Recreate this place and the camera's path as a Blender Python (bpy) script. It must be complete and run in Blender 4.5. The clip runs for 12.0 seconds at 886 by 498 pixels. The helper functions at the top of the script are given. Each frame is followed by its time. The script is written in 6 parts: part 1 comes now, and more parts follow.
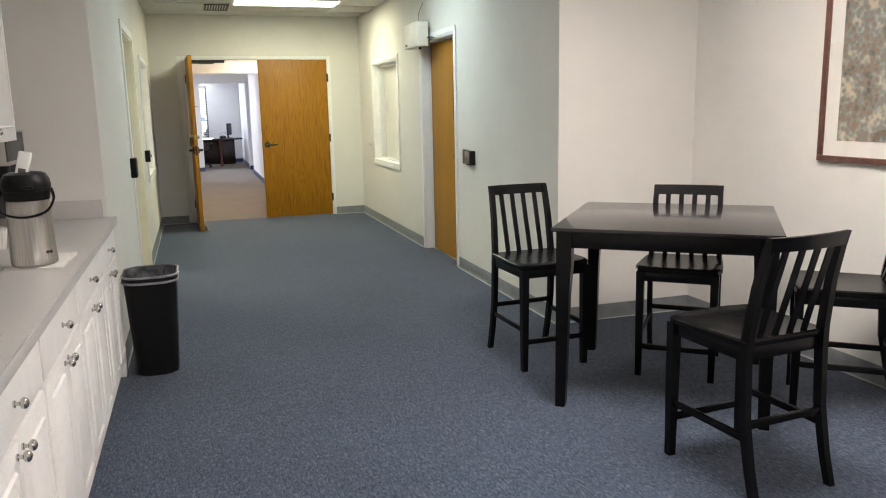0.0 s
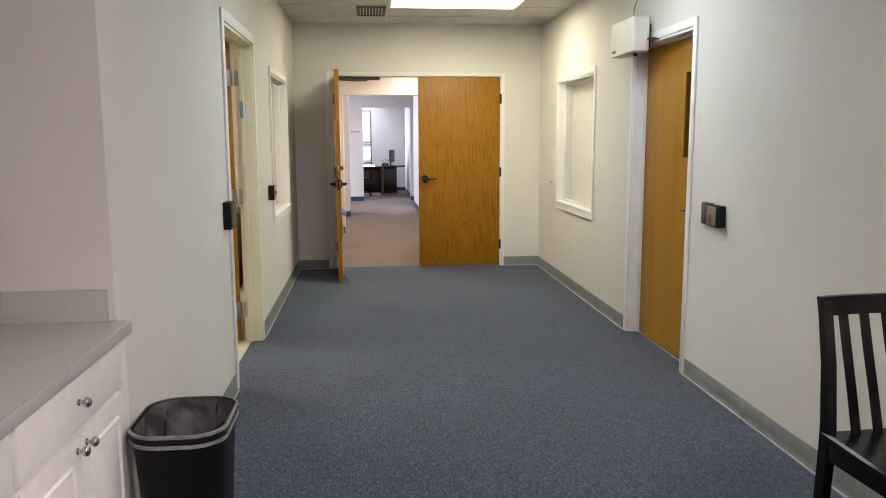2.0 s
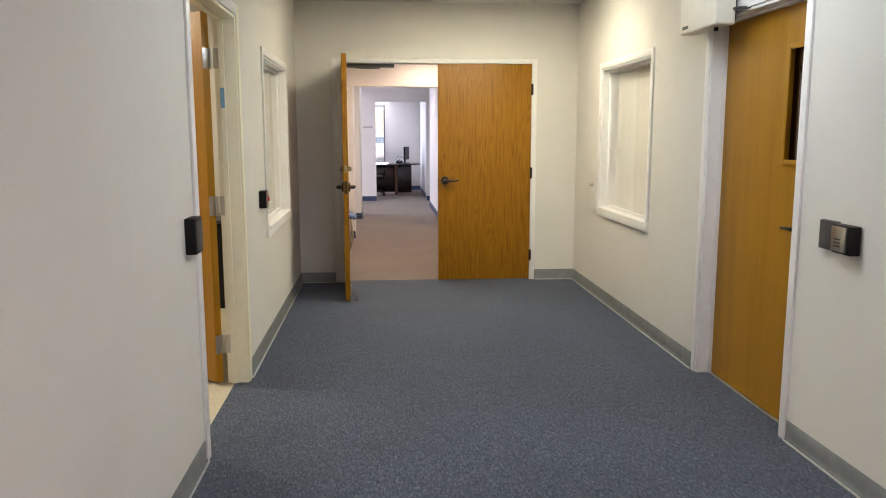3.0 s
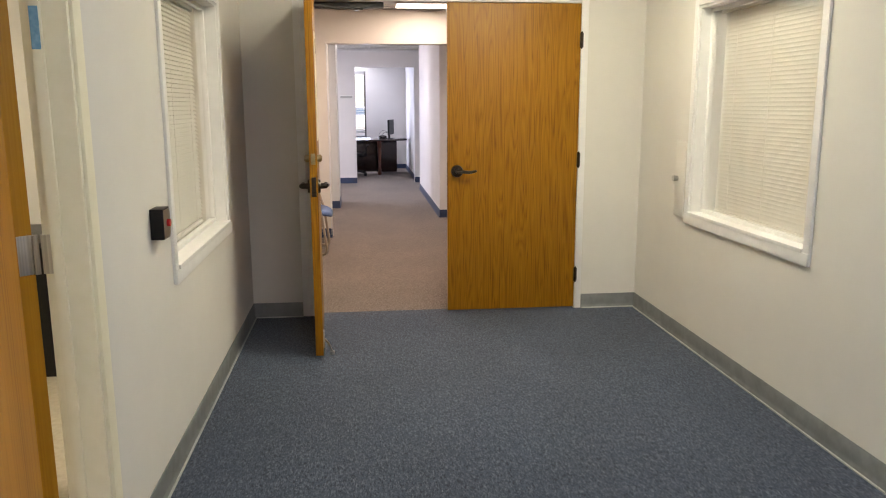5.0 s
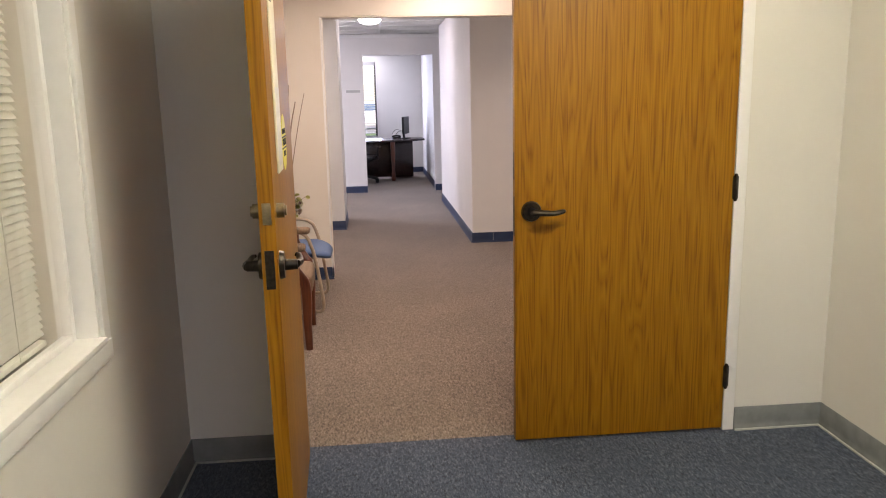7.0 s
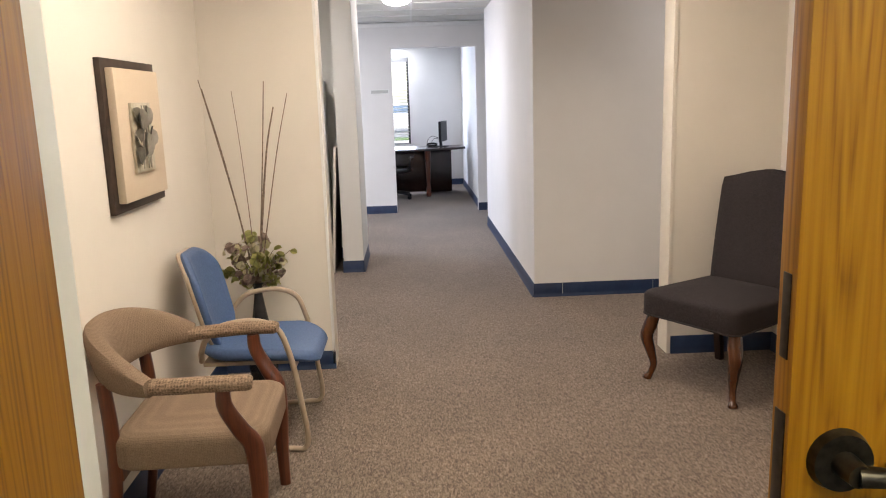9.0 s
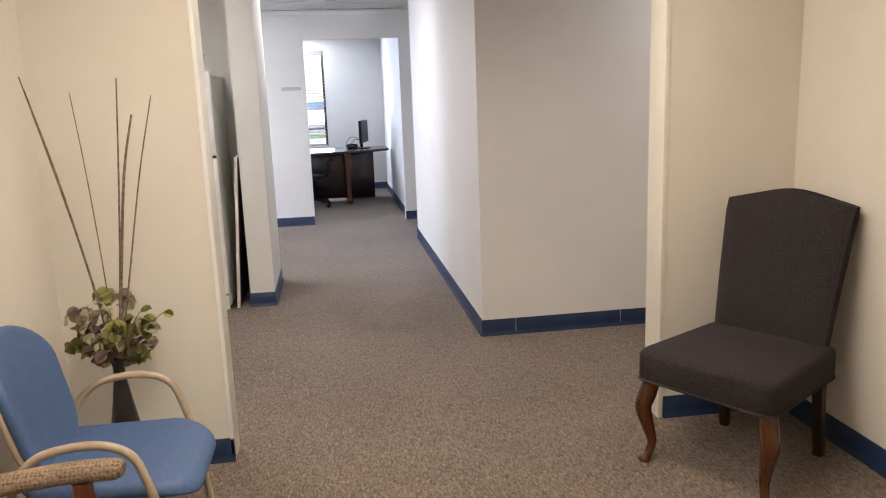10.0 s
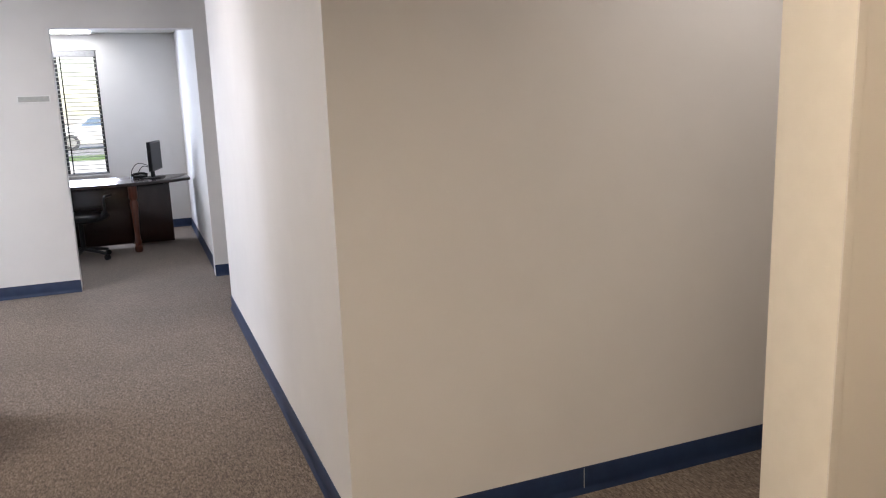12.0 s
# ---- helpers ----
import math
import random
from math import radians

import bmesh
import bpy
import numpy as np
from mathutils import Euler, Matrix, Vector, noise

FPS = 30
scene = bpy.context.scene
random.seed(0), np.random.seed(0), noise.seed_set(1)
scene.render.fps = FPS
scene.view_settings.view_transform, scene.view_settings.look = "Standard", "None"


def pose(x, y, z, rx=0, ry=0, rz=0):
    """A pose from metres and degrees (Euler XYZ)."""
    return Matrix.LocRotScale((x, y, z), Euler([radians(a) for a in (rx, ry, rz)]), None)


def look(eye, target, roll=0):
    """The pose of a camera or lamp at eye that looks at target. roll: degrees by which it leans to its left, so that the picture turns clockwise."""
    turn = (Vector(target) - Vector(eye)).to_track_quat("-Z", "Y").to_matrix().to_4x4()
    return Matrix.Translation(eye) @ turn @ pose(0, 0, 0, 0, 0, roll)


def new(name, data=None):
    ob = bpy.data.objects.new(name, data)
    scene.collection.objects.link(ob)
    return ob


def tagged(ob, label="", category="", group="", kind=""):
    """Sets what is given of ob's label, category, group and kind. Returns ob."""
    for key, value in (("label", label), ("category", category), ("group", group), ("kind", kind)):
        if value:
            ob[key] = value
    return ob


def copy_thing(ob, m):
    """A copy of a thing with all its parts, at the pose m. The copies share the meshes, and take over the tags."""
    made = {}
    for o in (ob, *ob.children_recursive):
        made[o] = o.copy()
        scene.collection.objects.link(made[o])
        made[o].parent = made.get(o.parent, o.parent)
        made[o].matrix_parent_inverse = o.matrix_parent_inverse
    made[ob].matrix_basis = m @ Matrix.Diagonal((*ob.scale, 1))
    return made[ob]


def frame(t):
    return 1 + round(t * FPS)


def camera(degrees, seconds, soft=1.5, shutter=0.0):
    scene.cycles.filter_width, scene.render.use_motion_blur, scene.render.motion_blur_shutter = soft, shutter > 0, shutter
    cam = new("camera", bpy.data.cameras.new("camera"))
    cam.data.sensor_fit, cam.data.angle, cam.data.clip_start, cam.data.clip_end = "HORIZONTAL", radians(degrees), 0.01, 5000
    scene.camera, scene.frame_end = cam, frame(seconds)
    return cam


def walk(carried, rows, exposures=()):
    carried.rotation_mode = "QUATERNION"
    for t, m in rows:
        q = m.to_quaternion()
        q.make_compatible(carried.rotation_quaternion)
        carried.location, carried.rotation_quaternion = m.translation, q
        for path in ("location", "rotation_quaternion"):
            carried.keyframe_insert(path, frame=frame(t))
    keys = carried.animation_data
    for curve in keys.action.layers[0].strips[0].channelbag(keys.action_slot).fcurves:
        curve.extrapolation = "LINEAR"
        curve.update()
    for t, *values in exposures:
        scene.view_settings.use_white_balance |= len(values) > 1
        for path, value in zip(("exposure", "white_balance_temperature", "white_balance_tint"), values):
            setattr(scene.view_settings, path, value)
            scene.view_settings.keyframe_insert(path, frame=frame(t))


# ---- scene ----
cam = camera(60.2, 12.0, soft=1.1)
PATH = [
    (0, (0.07, 0.103, 1.453), (0.667, 1.977, 1.088), -1.2),
    (0.5, (0.201, 0.624, 1.48), (0.524, 2.565, 1.127), -1.0),
    (1, (0.268, 1.152, 1.482), (0.573, 3.097, 1.127), -0.0),
    (1.5, (0.338, 1.696, 1.477), (0.582, 3.656, 1.164), -0.7),
    (2, (0.376, 2.204, 1.463), (0.567, 4.173, 1.173), -0.2),
    (2.5, (0.393, 2.744, 1.451), (0.577, 4.714, 1.158), -0.2),
    (2.7, (0.392, 2.953, 1.458), (0.55, 4.925, 1.166), -0.0),
    (4.5, (0.38, 4.972, 1.455), (0.553, 6.93, 1.08), -0.6),
    (5, (0.35, 5.528, 1.454), (0.557, 7.483, 1.082), -0.2),
    (5.5, (0.387, 6.105, 1.474), (0.585, 8.061, 1.109), -0.3),
    (6, (0.369, 6.644, 1.479), (0.566, 8.599, 1.107), -0.7),
    (6.5, (0.388, 7.193, 1.451), (0.571, 9.149, 1.076), -1.1),
    (7, (0.38, 7.752, 1.457), (0.551, 9.707, 1.07), -1.3),
    (7.2, (0.373, 7.967, 1.46), (0.553, 9.92, 1.071), -1.6),
    (8.8, (0.457, 9.69, 1.44), (0.54, 11.653, 1.064), -1.5),
    (9, (0.48, 9.892, 1.462), (0.553, 11.853, 1.08), -1.8),
    (9.5, (0.496, 10.418, 1.474), (0.6, 12.374, 1.071), -1.8),
    (10, (0.488, 10.924, 1.494), (0.765, 12.863, 1.092), -2.1),
    (10.5, (0.54, 11.483, 1.508), (0.92, 13.412, 1.143), -2.1),
    (11, (0.587, 12.039, 1.482), (1.074, 13.941, 1.102), -2.0),
    (11.5, (0.689, 12.571, 1.463), (1.27, 14.447, 1.076), -1.8),
    (12, (0.812, 13.097, 1.478), (1.531, 14.928, 1.092), -2.1),
]
walk(cam, [(t, look(eye, target, roll)) for t, eye, target, roll in PATH],
     [(0.0, 2.0, 6500, 10), (1.0, 2.0, 6500, 10), (1.6, 1.95, 6600, 15), (2.5, 1.87, 6700, 21), (4.5, 1.88, 6750, 21), (6.0, 1.78, 6800, 22), (7.2, 1.88, 6800, 23), (8.8, 2.0, 6600, 12), (9.5, 2.0, 6500, 10), (11.0, 1.94, 6550, 10), (12.0, 1.78, 6800, 11)])

# ---------------------------------------------------------------- world and light
world = bpy.data.worlds.new("world")
scene.world = world
world.use_nodes = True
wn = world.node_tree.nodes
sky = wn.new("ShaderNodeTexSky")
sky.sky_type, sky.sun_disc = "NISHITA", False
sky.sun_elevation, sky.sun_rotation = radians(40), radians(150)
wn["Background"].inputs["Strength"].default_value = 0.12
world.node_tree.links.new(sky.outputs["Color"], wn["Background"].inputs["Color"])
sun = new("sun", bpy.data.lights.new("sun", "SUN"))
sun.data.energy, sun.data.angle, sun.data.color = 3.0, radians(0.5), (1.0, 0.95, 0.88)
sun.matrix_world = look((6, -10, 12), (0, 0, 0))

# strength and colour of each ceiling lamp, and of the entry's added fill
LAMP_KITCHEN, COL_KITCHEN = 12.8, (1.0, 0.90, 0.85)
LAMP_MIDDLE, COL_MIDDLE = 4.4, (0.77, 0.92, 0.95)
LAMP_END, COL_END = 8.4, (0.98, 0.965, 0.71)
LAMP_RECEPTION, FILL_ENTRY, COL_RECEPTION = 4.0, 4.6, (1.0, 0.86, 0.71)
LAMP_DOME, COL_DOME = 20.0, (0.98, 0.92, 0.91)
LAMP_OFFICE, COL_OFFICE = 2.6, (0.94, 0.96, 1.0)
LAMP_LEFT_ROOM, LAMP_RIGHT_ROOM, COL_ROOMS = 10.5, 6.0, (1.0, 0.93, 0.68)
DAY_HALL, DAY_OFFICE, COL_DAY = 19.5, 20.0, (0.66, 0.76, 1.0)


def daylight(name, m, w, h, watts):
    """Sky light through a window's opening."""
    d = bpy.data.lights.new(name, "AREA")
    d.shape, d.size, d.size_y, d.energy, d.color = "RECTANGLE", w, h, watts, COL_DAY
    ob = new(name, d)
    ob.matrix_world = m
    return ob


# ---------------------------------------------------------------- materials
def node_mat(name):
    m = bpy.data.materials.new(name)
    m.use_nodes = True
    return m, m.node_tree.nodes, m.node_tree.links, m.node_tree.nodes["Principled BSDF"]


def mat(name, a, b=None, scale=8.0, rough=0.6, metal=0.0, bump=0.0, bump_scale=None, stretch=(1, 1, 1), detail=6.0, spread=(0.35, 0.65), wear=0.12, coat=0.0, spec=0.5):
    """Two tones of noise at one scale, a broad stain at another, and a fine relief."""
    m, n, l, p = node_mat(name)
    b = b or a
    tc, mp = n.new("ShaderNodeTexCoord"), n.new("ShaderNodeMapping")
    mp.inputs["Scale"].default_value = stretch
    l.new(tc.outputs["Object"], mp.inputs["Vector"])
    fine, broad, ramp, mix = n.new("ShaderNodeTexNoise"), n.new("ShaderNodeTexNoise"), n.new("ShaderNodeValToRGB"), n.new("ShaderNodeMix")
    fine.inputs["Scale"].default_value, fine.inputs["Detail"].default_value = scale, detail
    broad.inputs["Scale"].default_value, broad.inputs["Detail"].default_value = 1.7, 3.0
    l.new(mp.outputs["Vector"], fine.inputs["Vector"])
    l.new(tc.outputs["Object"], broad.inputs["Vector"])
    e = ramp.color_ramp.elements
    e[0].position, e[1].position = spread
    e[0].color, e[1].color = (*a, 1), (*b, 1)
    l.new(fine.outputs["Fac"], ramp.inputs["Fac"])
    mix.data_type, mix.blend_type = "RGBA", "MULTIPLY"
    mul = n.new("ShaderNodeMapRange")
    mul.inputs["From Min"].default_value, mul.inputs["From Max"].default_value = 0.3, 0.7
    mul.inputs["To Min"].default_value, mul.inputs["To Max"].default_value = 1 - wear, 1.0
    l.new(broad.outputs["Fac"], mul.inputs["Value"])
    mix.inputs[0].default_value = 1.0
    l.new(ramp.outputs["Color"], mix.inputs[6])
    l.new(mul.outputs["Result"], mix.inputs[7])
    l.new(mix.outputs[2], p.inputs["Base Color"])
    p.inputs["Roughness"].default_value, p.inputs["Metallic"].default_value = rough, metal
    p.inputs["Coat Weight"].default_value, p.inputs["Specular IOR Level"].default_value = coat, spec
    if bump:
        bn, bt = n.new("ShaderNodeBump"), n.new("ShaderNodeTexNoise")
        bt.inputs["Scale"].default_value, bt.inputs["Detail"].default_value = bump_scale or scale * 2, 4.0
        l.new(mp.outputs["Vector"], bt.inputs["Vector"])
        bn.inputs["Strength"].default_value, bn.inputs["Distance"].default_value = bump, 0.004
        l.new(bt.outputs["Fac"], bn.inputs["Height"])
        l.new(bn.outputs["Normal"], p.inputs["Normal"])
    return m


def carpet_mat(name, tones, pile=210.0):
    """Short loop pile with flecks of several yarns."""
    m, n, l, p = node_mat(name)
    tc, mp = n.new("ShaderNodeTexCoord"), n.new("ShaderNodeMapping")
    mp.inputs["Scale"].default_value = (1.0, 0.34, 1.0)
    l.new(tc.outputs["Object"], mp.inputs["Vector"])
    vor = n.new("ShaderNodeTexVoronoi")
    vor.inputs["Scale"].default_value = pile
    fleck = n.new("ShaderNodeTexNoise")
    fleck.inputs["Scale"].default_value, fleck.inputs["Detail"].default_value, fleck.inputs["Roughness"].default_value = 95.0, 5.0, 0.75
    broad = n.new("ShaderNodeTexNoise")
    broad.inputs["Scale"].default_value, broad.inputs["Detail"].default_value = 1.3, 5.0
    l.new(mp.outputs["Vector"], vor.inputs["Vector"])
    l.new(mp.outputs["Vector"], fleck.inputs["Vector"])
    l.new(tc.outputs["Object"], broad.inputs["Vector"])
    ramp = n.new("ShaderNodeValToRGB")
    cr = ramp.color_ramp
    cr.elements[0].position, cr.elements[0].color = 0.30, (*tones[0], 1)
    cr.elements[1].position, cr.elements[1].color = 0.74, (*tones[3], 1)
    for pos, c in ((0.45, tones[1]), (0.58, tones[2])):
        k = cr.elements.new(pos)
        k.color = (*c, 1)
    add = n.new("ShaderNodeMath")
    add.operation = "MULTIPLY_ADD"
    sep = n.new("ShaderNodeSeparateColor")
    l.new(vor.outputs["Color"], sep.inputs["Color"])
    l.new(sep.outputs["Red"], add.inputs[0])
    add.inputs[1].default_value = 0.28
    sub = n.new("ShaderNodeMath")
    sub.operation = "SUBTRACT"
    l.new(fleck.outputs["Fac"], sub.inputs[0])
    sub.inputs[1].default_value = 0.14
    l.new(sub.outputs[0], add.inputs[2])
    l.new(add.outputs[0], ramp.inputs["Fac"])
    mr = n.new("ShaderNodeMapRange")
    mr.inputs["From Min"].default_value, mr.inputs["From Max"].default_value = 0.3, 0.7
    mr.inputs["To Min"].default_value, mr.inputs["To Max"].default_value = 0.84, 1.06
    l.new(broad.outputs["Fac"], mr.inputs["Value"])
    mix = n.new("ShaderNodeMix")
    mix.data_type, mix.blend_type = "RGBA", "MULTIPLY"
    mix.inputs[0].default_value = 1.0
    l.new(ramp.outputs["Color"], mix.inputs[6])
    l.new(mr.outputs["Result"], mix.inputs[7])
    l.new(mix.outputs[2], p.inputs["Base Color"])
    p.inputs["Roughness"].default_value = 0.95
    p.inputs["Specular IOR Level"].default_value = 0.2
    p.inputs["Sheen Weight"].default_value = 0.15
    bn = n.new("ShaderNodeBump")
    bn.inputs["Strength"].default_value, bn.inputs["Distance"].default_value = 0.7, 0.004
    l.new(add.outputs[0], bn.inputs["Height"])
    l.new(bn.outputs["Normal"], p.inputs["Normal"])
    return m


def wood_mat(name, dark, mid, light, rough=0.42, axis="z", rings=7.0, coat=0.0, lanes=3.2, spec=0.5):
    """Flat-sawn grain that runs along one axis, with open pores."""
    m, n, l, p = node_mat(name)
    tc = n.new("ShaderNodeTexCoord")
    long_ = {"x": (0.10, 1.0, 1.0), "y": (1.0, 0.10, 1.0), "z": (1.0, 1.0, 0.06)}[axis]
    pore = {"x": (2.0, 150, 150), "y": (150, 2.0, 150), "z": (150, 150, 2.0)}[axis]
    m1, m2 = n.new("ShaderNodeMapping"), n.new("ShaderNodeMapping")
    m1.inputs["Scale"].default_value, m2.inputs["Scale"].default_value = long_, pore
    l.new(tc.outputs["Object"], m1.inputs["Vector"])
    l.new(tc.outputs["Object"], m2.inputs["Vector"])
    warp = n.new("ShaderNodeTexNoise")
    warp.inputs["Scale"].default_value, warp.inputs["Detail"].default_value = lanes, 2.0
    l.new(m1.outputs["Vector"], warp.inputs["Vector"])
    ring = n.new("ShaderNodeMath")
    ring.operation = "MULTIPLY"
    l.new(warp.outputs["Fac"], ring.inputs[0])
    ring.inputs[1].default_value = rings * 4
    fr = n.new("ShaderNodeMath")
    fr.operation = "PINGPONG"
    l.new(ring.outputs[0], fr.inputs[0])
    fr.inputs[1].default_value = 1.0
    pn = n.new("ShaderNodeTexNoise")
    pn.inputs["Scale"].default_value, pn.inputs["Detail"].default_value = 1.0, 3.0
    l.new(m2.outputs["Vector"], pn.inputs["Vector"])
    mixf = n.new("ShaderNodeMath")
    mixf.operation = "MULTIPLY_ADD"
    l.new(pn.outputs["Fac"], mixf.inputs[0])
    mixf.inputs[1].default_value = 0.9
    half = n.new("ShaderNodeMath")
    half.operation = "MULTIPLY_ADD"
    l.new(fr.outputs[0], half.inputs[0])
    half.inputs[1].default_value, half.inputs[2].default_value = 0.34, -0.10
    l.new(half.outputs[0], mixf.inputs[2])
    ramp = n.new("ShaderNodeValToRGB")
    cr = ramp.color_ramp
    cr.elements[0].position, cr.elements[0].color = 0.22, (*dark, 1)
    cr.elements[1].position, cr.elements[1].color = 0.78, (*light, 1)
    k = cr.elements.new(0.42)
    k.color = (*mid, 1)
    l.new(mixf.outputs[0], ramp.inputs["Fac"])
    l.new(ramp.outputs["Color"], p.inputs["Base Color"])
    p.inputs["Roughness"].default_value = rough
    p.inputs["Coat Weight"].default_value, p.inputs["Specular IOR Level"].default_value = coat, spec
    bn = n.new("ShaderNodeBump")
    bn.inputs["Strength"].default_value, bn.inputs["Distance"].default_value = 0.12, 0.002
    l.new(pn.outputs["Fac"], bn.inputs["Height"])
    l.new(bn.outputs["Normal"], p.inputs["Normal"])
    return m


def glow_mat(name, colour, strength):
    m, n, l, p = node_mat(name)
    p.inputs["Base Color"].default_value = (0.8, 0.8, 0.8, 1)
    p.inputs["Emission Color"].default_value = (*colour, 1)
    p.inputs["Emission Strength"].default_value = strength
    return m


def pane_mat(name, gloss, tint=(1, 1, 1)):
    m, n, l, p = node_mat(name)
    n.remove(p)
    tr, gl, mx = n.new("ShaderNodeBsdfTransparent"), n.new("ShaderNodeBsdfGlossy"), n.new("ShaderNodeMixShader")
    tr.inputs["Color"].default_value = (*tint, 1)
    gl.inputs["Roughness"].default_value = 0.02
    mx.inputs["Fac"].default_value = gloss
    l.new(tr.outputs[0], mx.inputs[1])
    l.new(gl.outputs[0], mx.inputs[2])
    l.new(mx.outputs[0], n["Material Output"].inputs["Surface"])
    return m


def weave_mat(name, a, b, pitch, rough=0.9, bump=0.6):
    """Upholstery with a regular small weave."""
    m, n, l, p = node_mat(name)
    tc = n.new("ShaderNodeTexCoord")
    vo = n.new("ShaderNodeTexVoronoi")
    vo.inputs["Scale"].default_value, vo.inputs["Randomness"].default_value = pitch, 0.25
    no = n.new("ShaderNodeTexNoise")
    no.inputs["Scale"].default_value, no.inputs["Detail"].default_value = pitch * 1.7, 4.0
    l.new(tc.outputs["Object"], vo.inputs["Vector"])
    l.new(tc.outputs["Object"], no.inputs["Vector"])
    ad = n.new("ShaderNodeMath")
    ad.operation = "MULTIPLY_ADD"
    l.new(vo.outputs["Distance"], ad.inputs[0])
    ad.inputs[1].default_value = 0.6
    l.new(no.outputs["Fac"], ad.inputs[2])
    ramp = n.new("ShaderNodeValToRGB")
    e = ramp.color_ramp.elements
    e[0].position, e[1].position = 0.55, 1.0
    e[0].color, e[1].color = (*b, 1), (*a, 1)
    l.new(ad.outputs[0], ramp.inputs["Fac"])
    l.new(ramp.outputs["Color"], p.inputs["Base Color"])
    p.inputs["Roughness"].default_value = rough
    p.inputs["Specular IOR Level"].default_value = 0.25
    bn = n.new("ShaderNodeBump")
    bn.inputs["Strength"].default_value, bn.inputs["Distance"].default_value, bn.invert = bump, 0.003, True
    l.new(ad.outputs[0], bn.inputs["Height"])
    l.new(bn.outputs["Normal"], p.inputs["Normal"])
    return m


PAINT = mat("wall_paint", (0.69, 0.675, 0.63), (0.70, 0.685, 0.64), 7, 0.75, bump=0.012, bump_scale=260, wear=0.05)
PAINT_HALL = mat("cool_white_wall_paint", (0.745, 0.731, 0.718), (0.755, 0.741, 0.728), 7, 0.75, bump=0.012, bump_scale=260, wear=0.05)
PAINT_WARM = mat("warm_wall_paint", (0.69, 0.645, 0.58), (0.70, 0.655, 0.59), 7, 0.75, bump=0.012, bump_scale=260, wear=0.05)
TRIM = mat("trim_paint", (0.78, 0.78, 0.77), (0.81, 0.81, 0.80), 20, 0.45, wear=0.06)
CREAM_LINER = mat("cream_liner_paint", (0.74, 0.69, 0.60), (0.77, 0.72, 0.63), 20, 0.45, wear=0.06)
CREAM = mat("cream_frame_paint", (0.80, 0.76, 0.58), (0.83, 0.79, 0.62), 20, 0.5, wear=0.06)
BASE_GREY = mat("grey_vinyl_base", (0.165, 0.178, 0.180), (0.21, 0.225, 0.228), 15, 0.5, wear=0.2)
BASE_BLUE = mat("blue_vinyl_base", (0.007, 0.022, 0.070), (0.012, 0.032, 0.088), 15, 0.45, wear=0.2)
PALE_GREY = mat("pale_grey", (0.42, 0.44, 0.42), (0.5, 0.5, 0.48), 40, 0.8)
TILE = mat("ceiling_tile", (0.62, 0.62, 0.58), (0.76, 0.76, 0.72), 120, 0.95, bump=0.5, bump_scale=180, wear=0.1)
GRID = mat("ceiling_grid", (0.72, 0.72, 0.70), rough=0.5)
CARPET_BLUE = carpet_mat("blue_carpet", ((0.009, 0.016, 0.032), (0.032, 0.047, 0.078), (0.052, 0.073, 0.111), (0.123, 0.146, 0.184)))
CARPET_TAUPE = carpet_mat("taupe_carpet", ((0.080, 0.057, 0.042), (0.144, 0.108, 0.082), (0.203, 0.158, 0.123), (0.297, 0.243, 0.199)))
VINYL = mat("beige_floor_tile", (0.50, 0.45, 0.33), (0.58, 0.53, 0.42), 40, 0.4)
OAK = wood_mat("oak_veneer", (0.175, 0.066, 0.0022), (0.272, 0.114, 0.003), (0.345, 0.156, 0.006), 0.42, rings=7, lanes=12.0, spec=0.3)
OAK_PLAIN = wood_mat("plain_oak_veneer", (0.25, 0.106, 0.004), (0.34, 0.155, 0.007), (0.40, 0.19, 0.012), 0.42, rings=1.5, lanes=4.0, spec=0.3)
CHERRY = wood_mat("cherry_wood", (0.04, 0.009, 0.004), (0.085, 0.020, 0.008), (0.13, 0.034, 0.013), 0.3, coat=0.2)
CABRIOLE = wood_mat("walnut_leg_wood", (0.030, 0.008, 0.0025), (0.064, 0.018, 0.005), (0.098, 0.029, 0.008), 0.24, coat=0.4)
DARKLEG = wood_mat("dark_stained_leg_wood", (0.012, 0.005, 0.003), (0.024, 0.010, 0.006), (0.038, 0.016, 0.009), 0.35)
MAHOGANY = wood_mat("mahogany", (0.006, 0.0016, 0.001), (0.013, 0.0034, 0.0022), (0.024, 0.0062, 0.004), 0.24, axis="x", coat=0.2)
BLACKWOOD = wood_mat("black_painted_wood", (0.0018, 0.0018, 0.002), (0.003, 0.003, 0.0034), (0.005, 0.0048, 0.0048), 0.26, spec=0.22)
ESPRESSO = wood_mat("espresso_tabletop", (0.005, 0.0042, 0.0045), (0.009, 0.0075, 0.008), (0.014, 0.012, 0.012), 0.10, axis="x", spec=0.6)
BRONZE = mat("dark_bronze", (0.026, 0.021, 0.017), (0.055, 0.045, 0.034), 60, 0.36, metal=0.8)
BRASS = mat("worn_brass", (0.30, 0.25, 0.15), (0.42, 0.36, 0.23), 60, 0.32, metal=1.0)
STEEL = mat("brushed_steel", (0.46, 0.44, 0.41), (0.60, 0.58, 0.55), 4, 0.30, metal=1.0, stretch=(60, 60, 1))
CHROME = mat("nickel_knob", (0.55, 0.53, 0.50), (0.66, 0.64, 0.61), 40, 0.2, metal=1.0)
BLACK = mat("black_plastic", (0.004, 0.004, 0.0045), (0.007, 0.007, 0.0075), 60, 0.42, spec=0.22, bump=0.1, bump_scale=400)
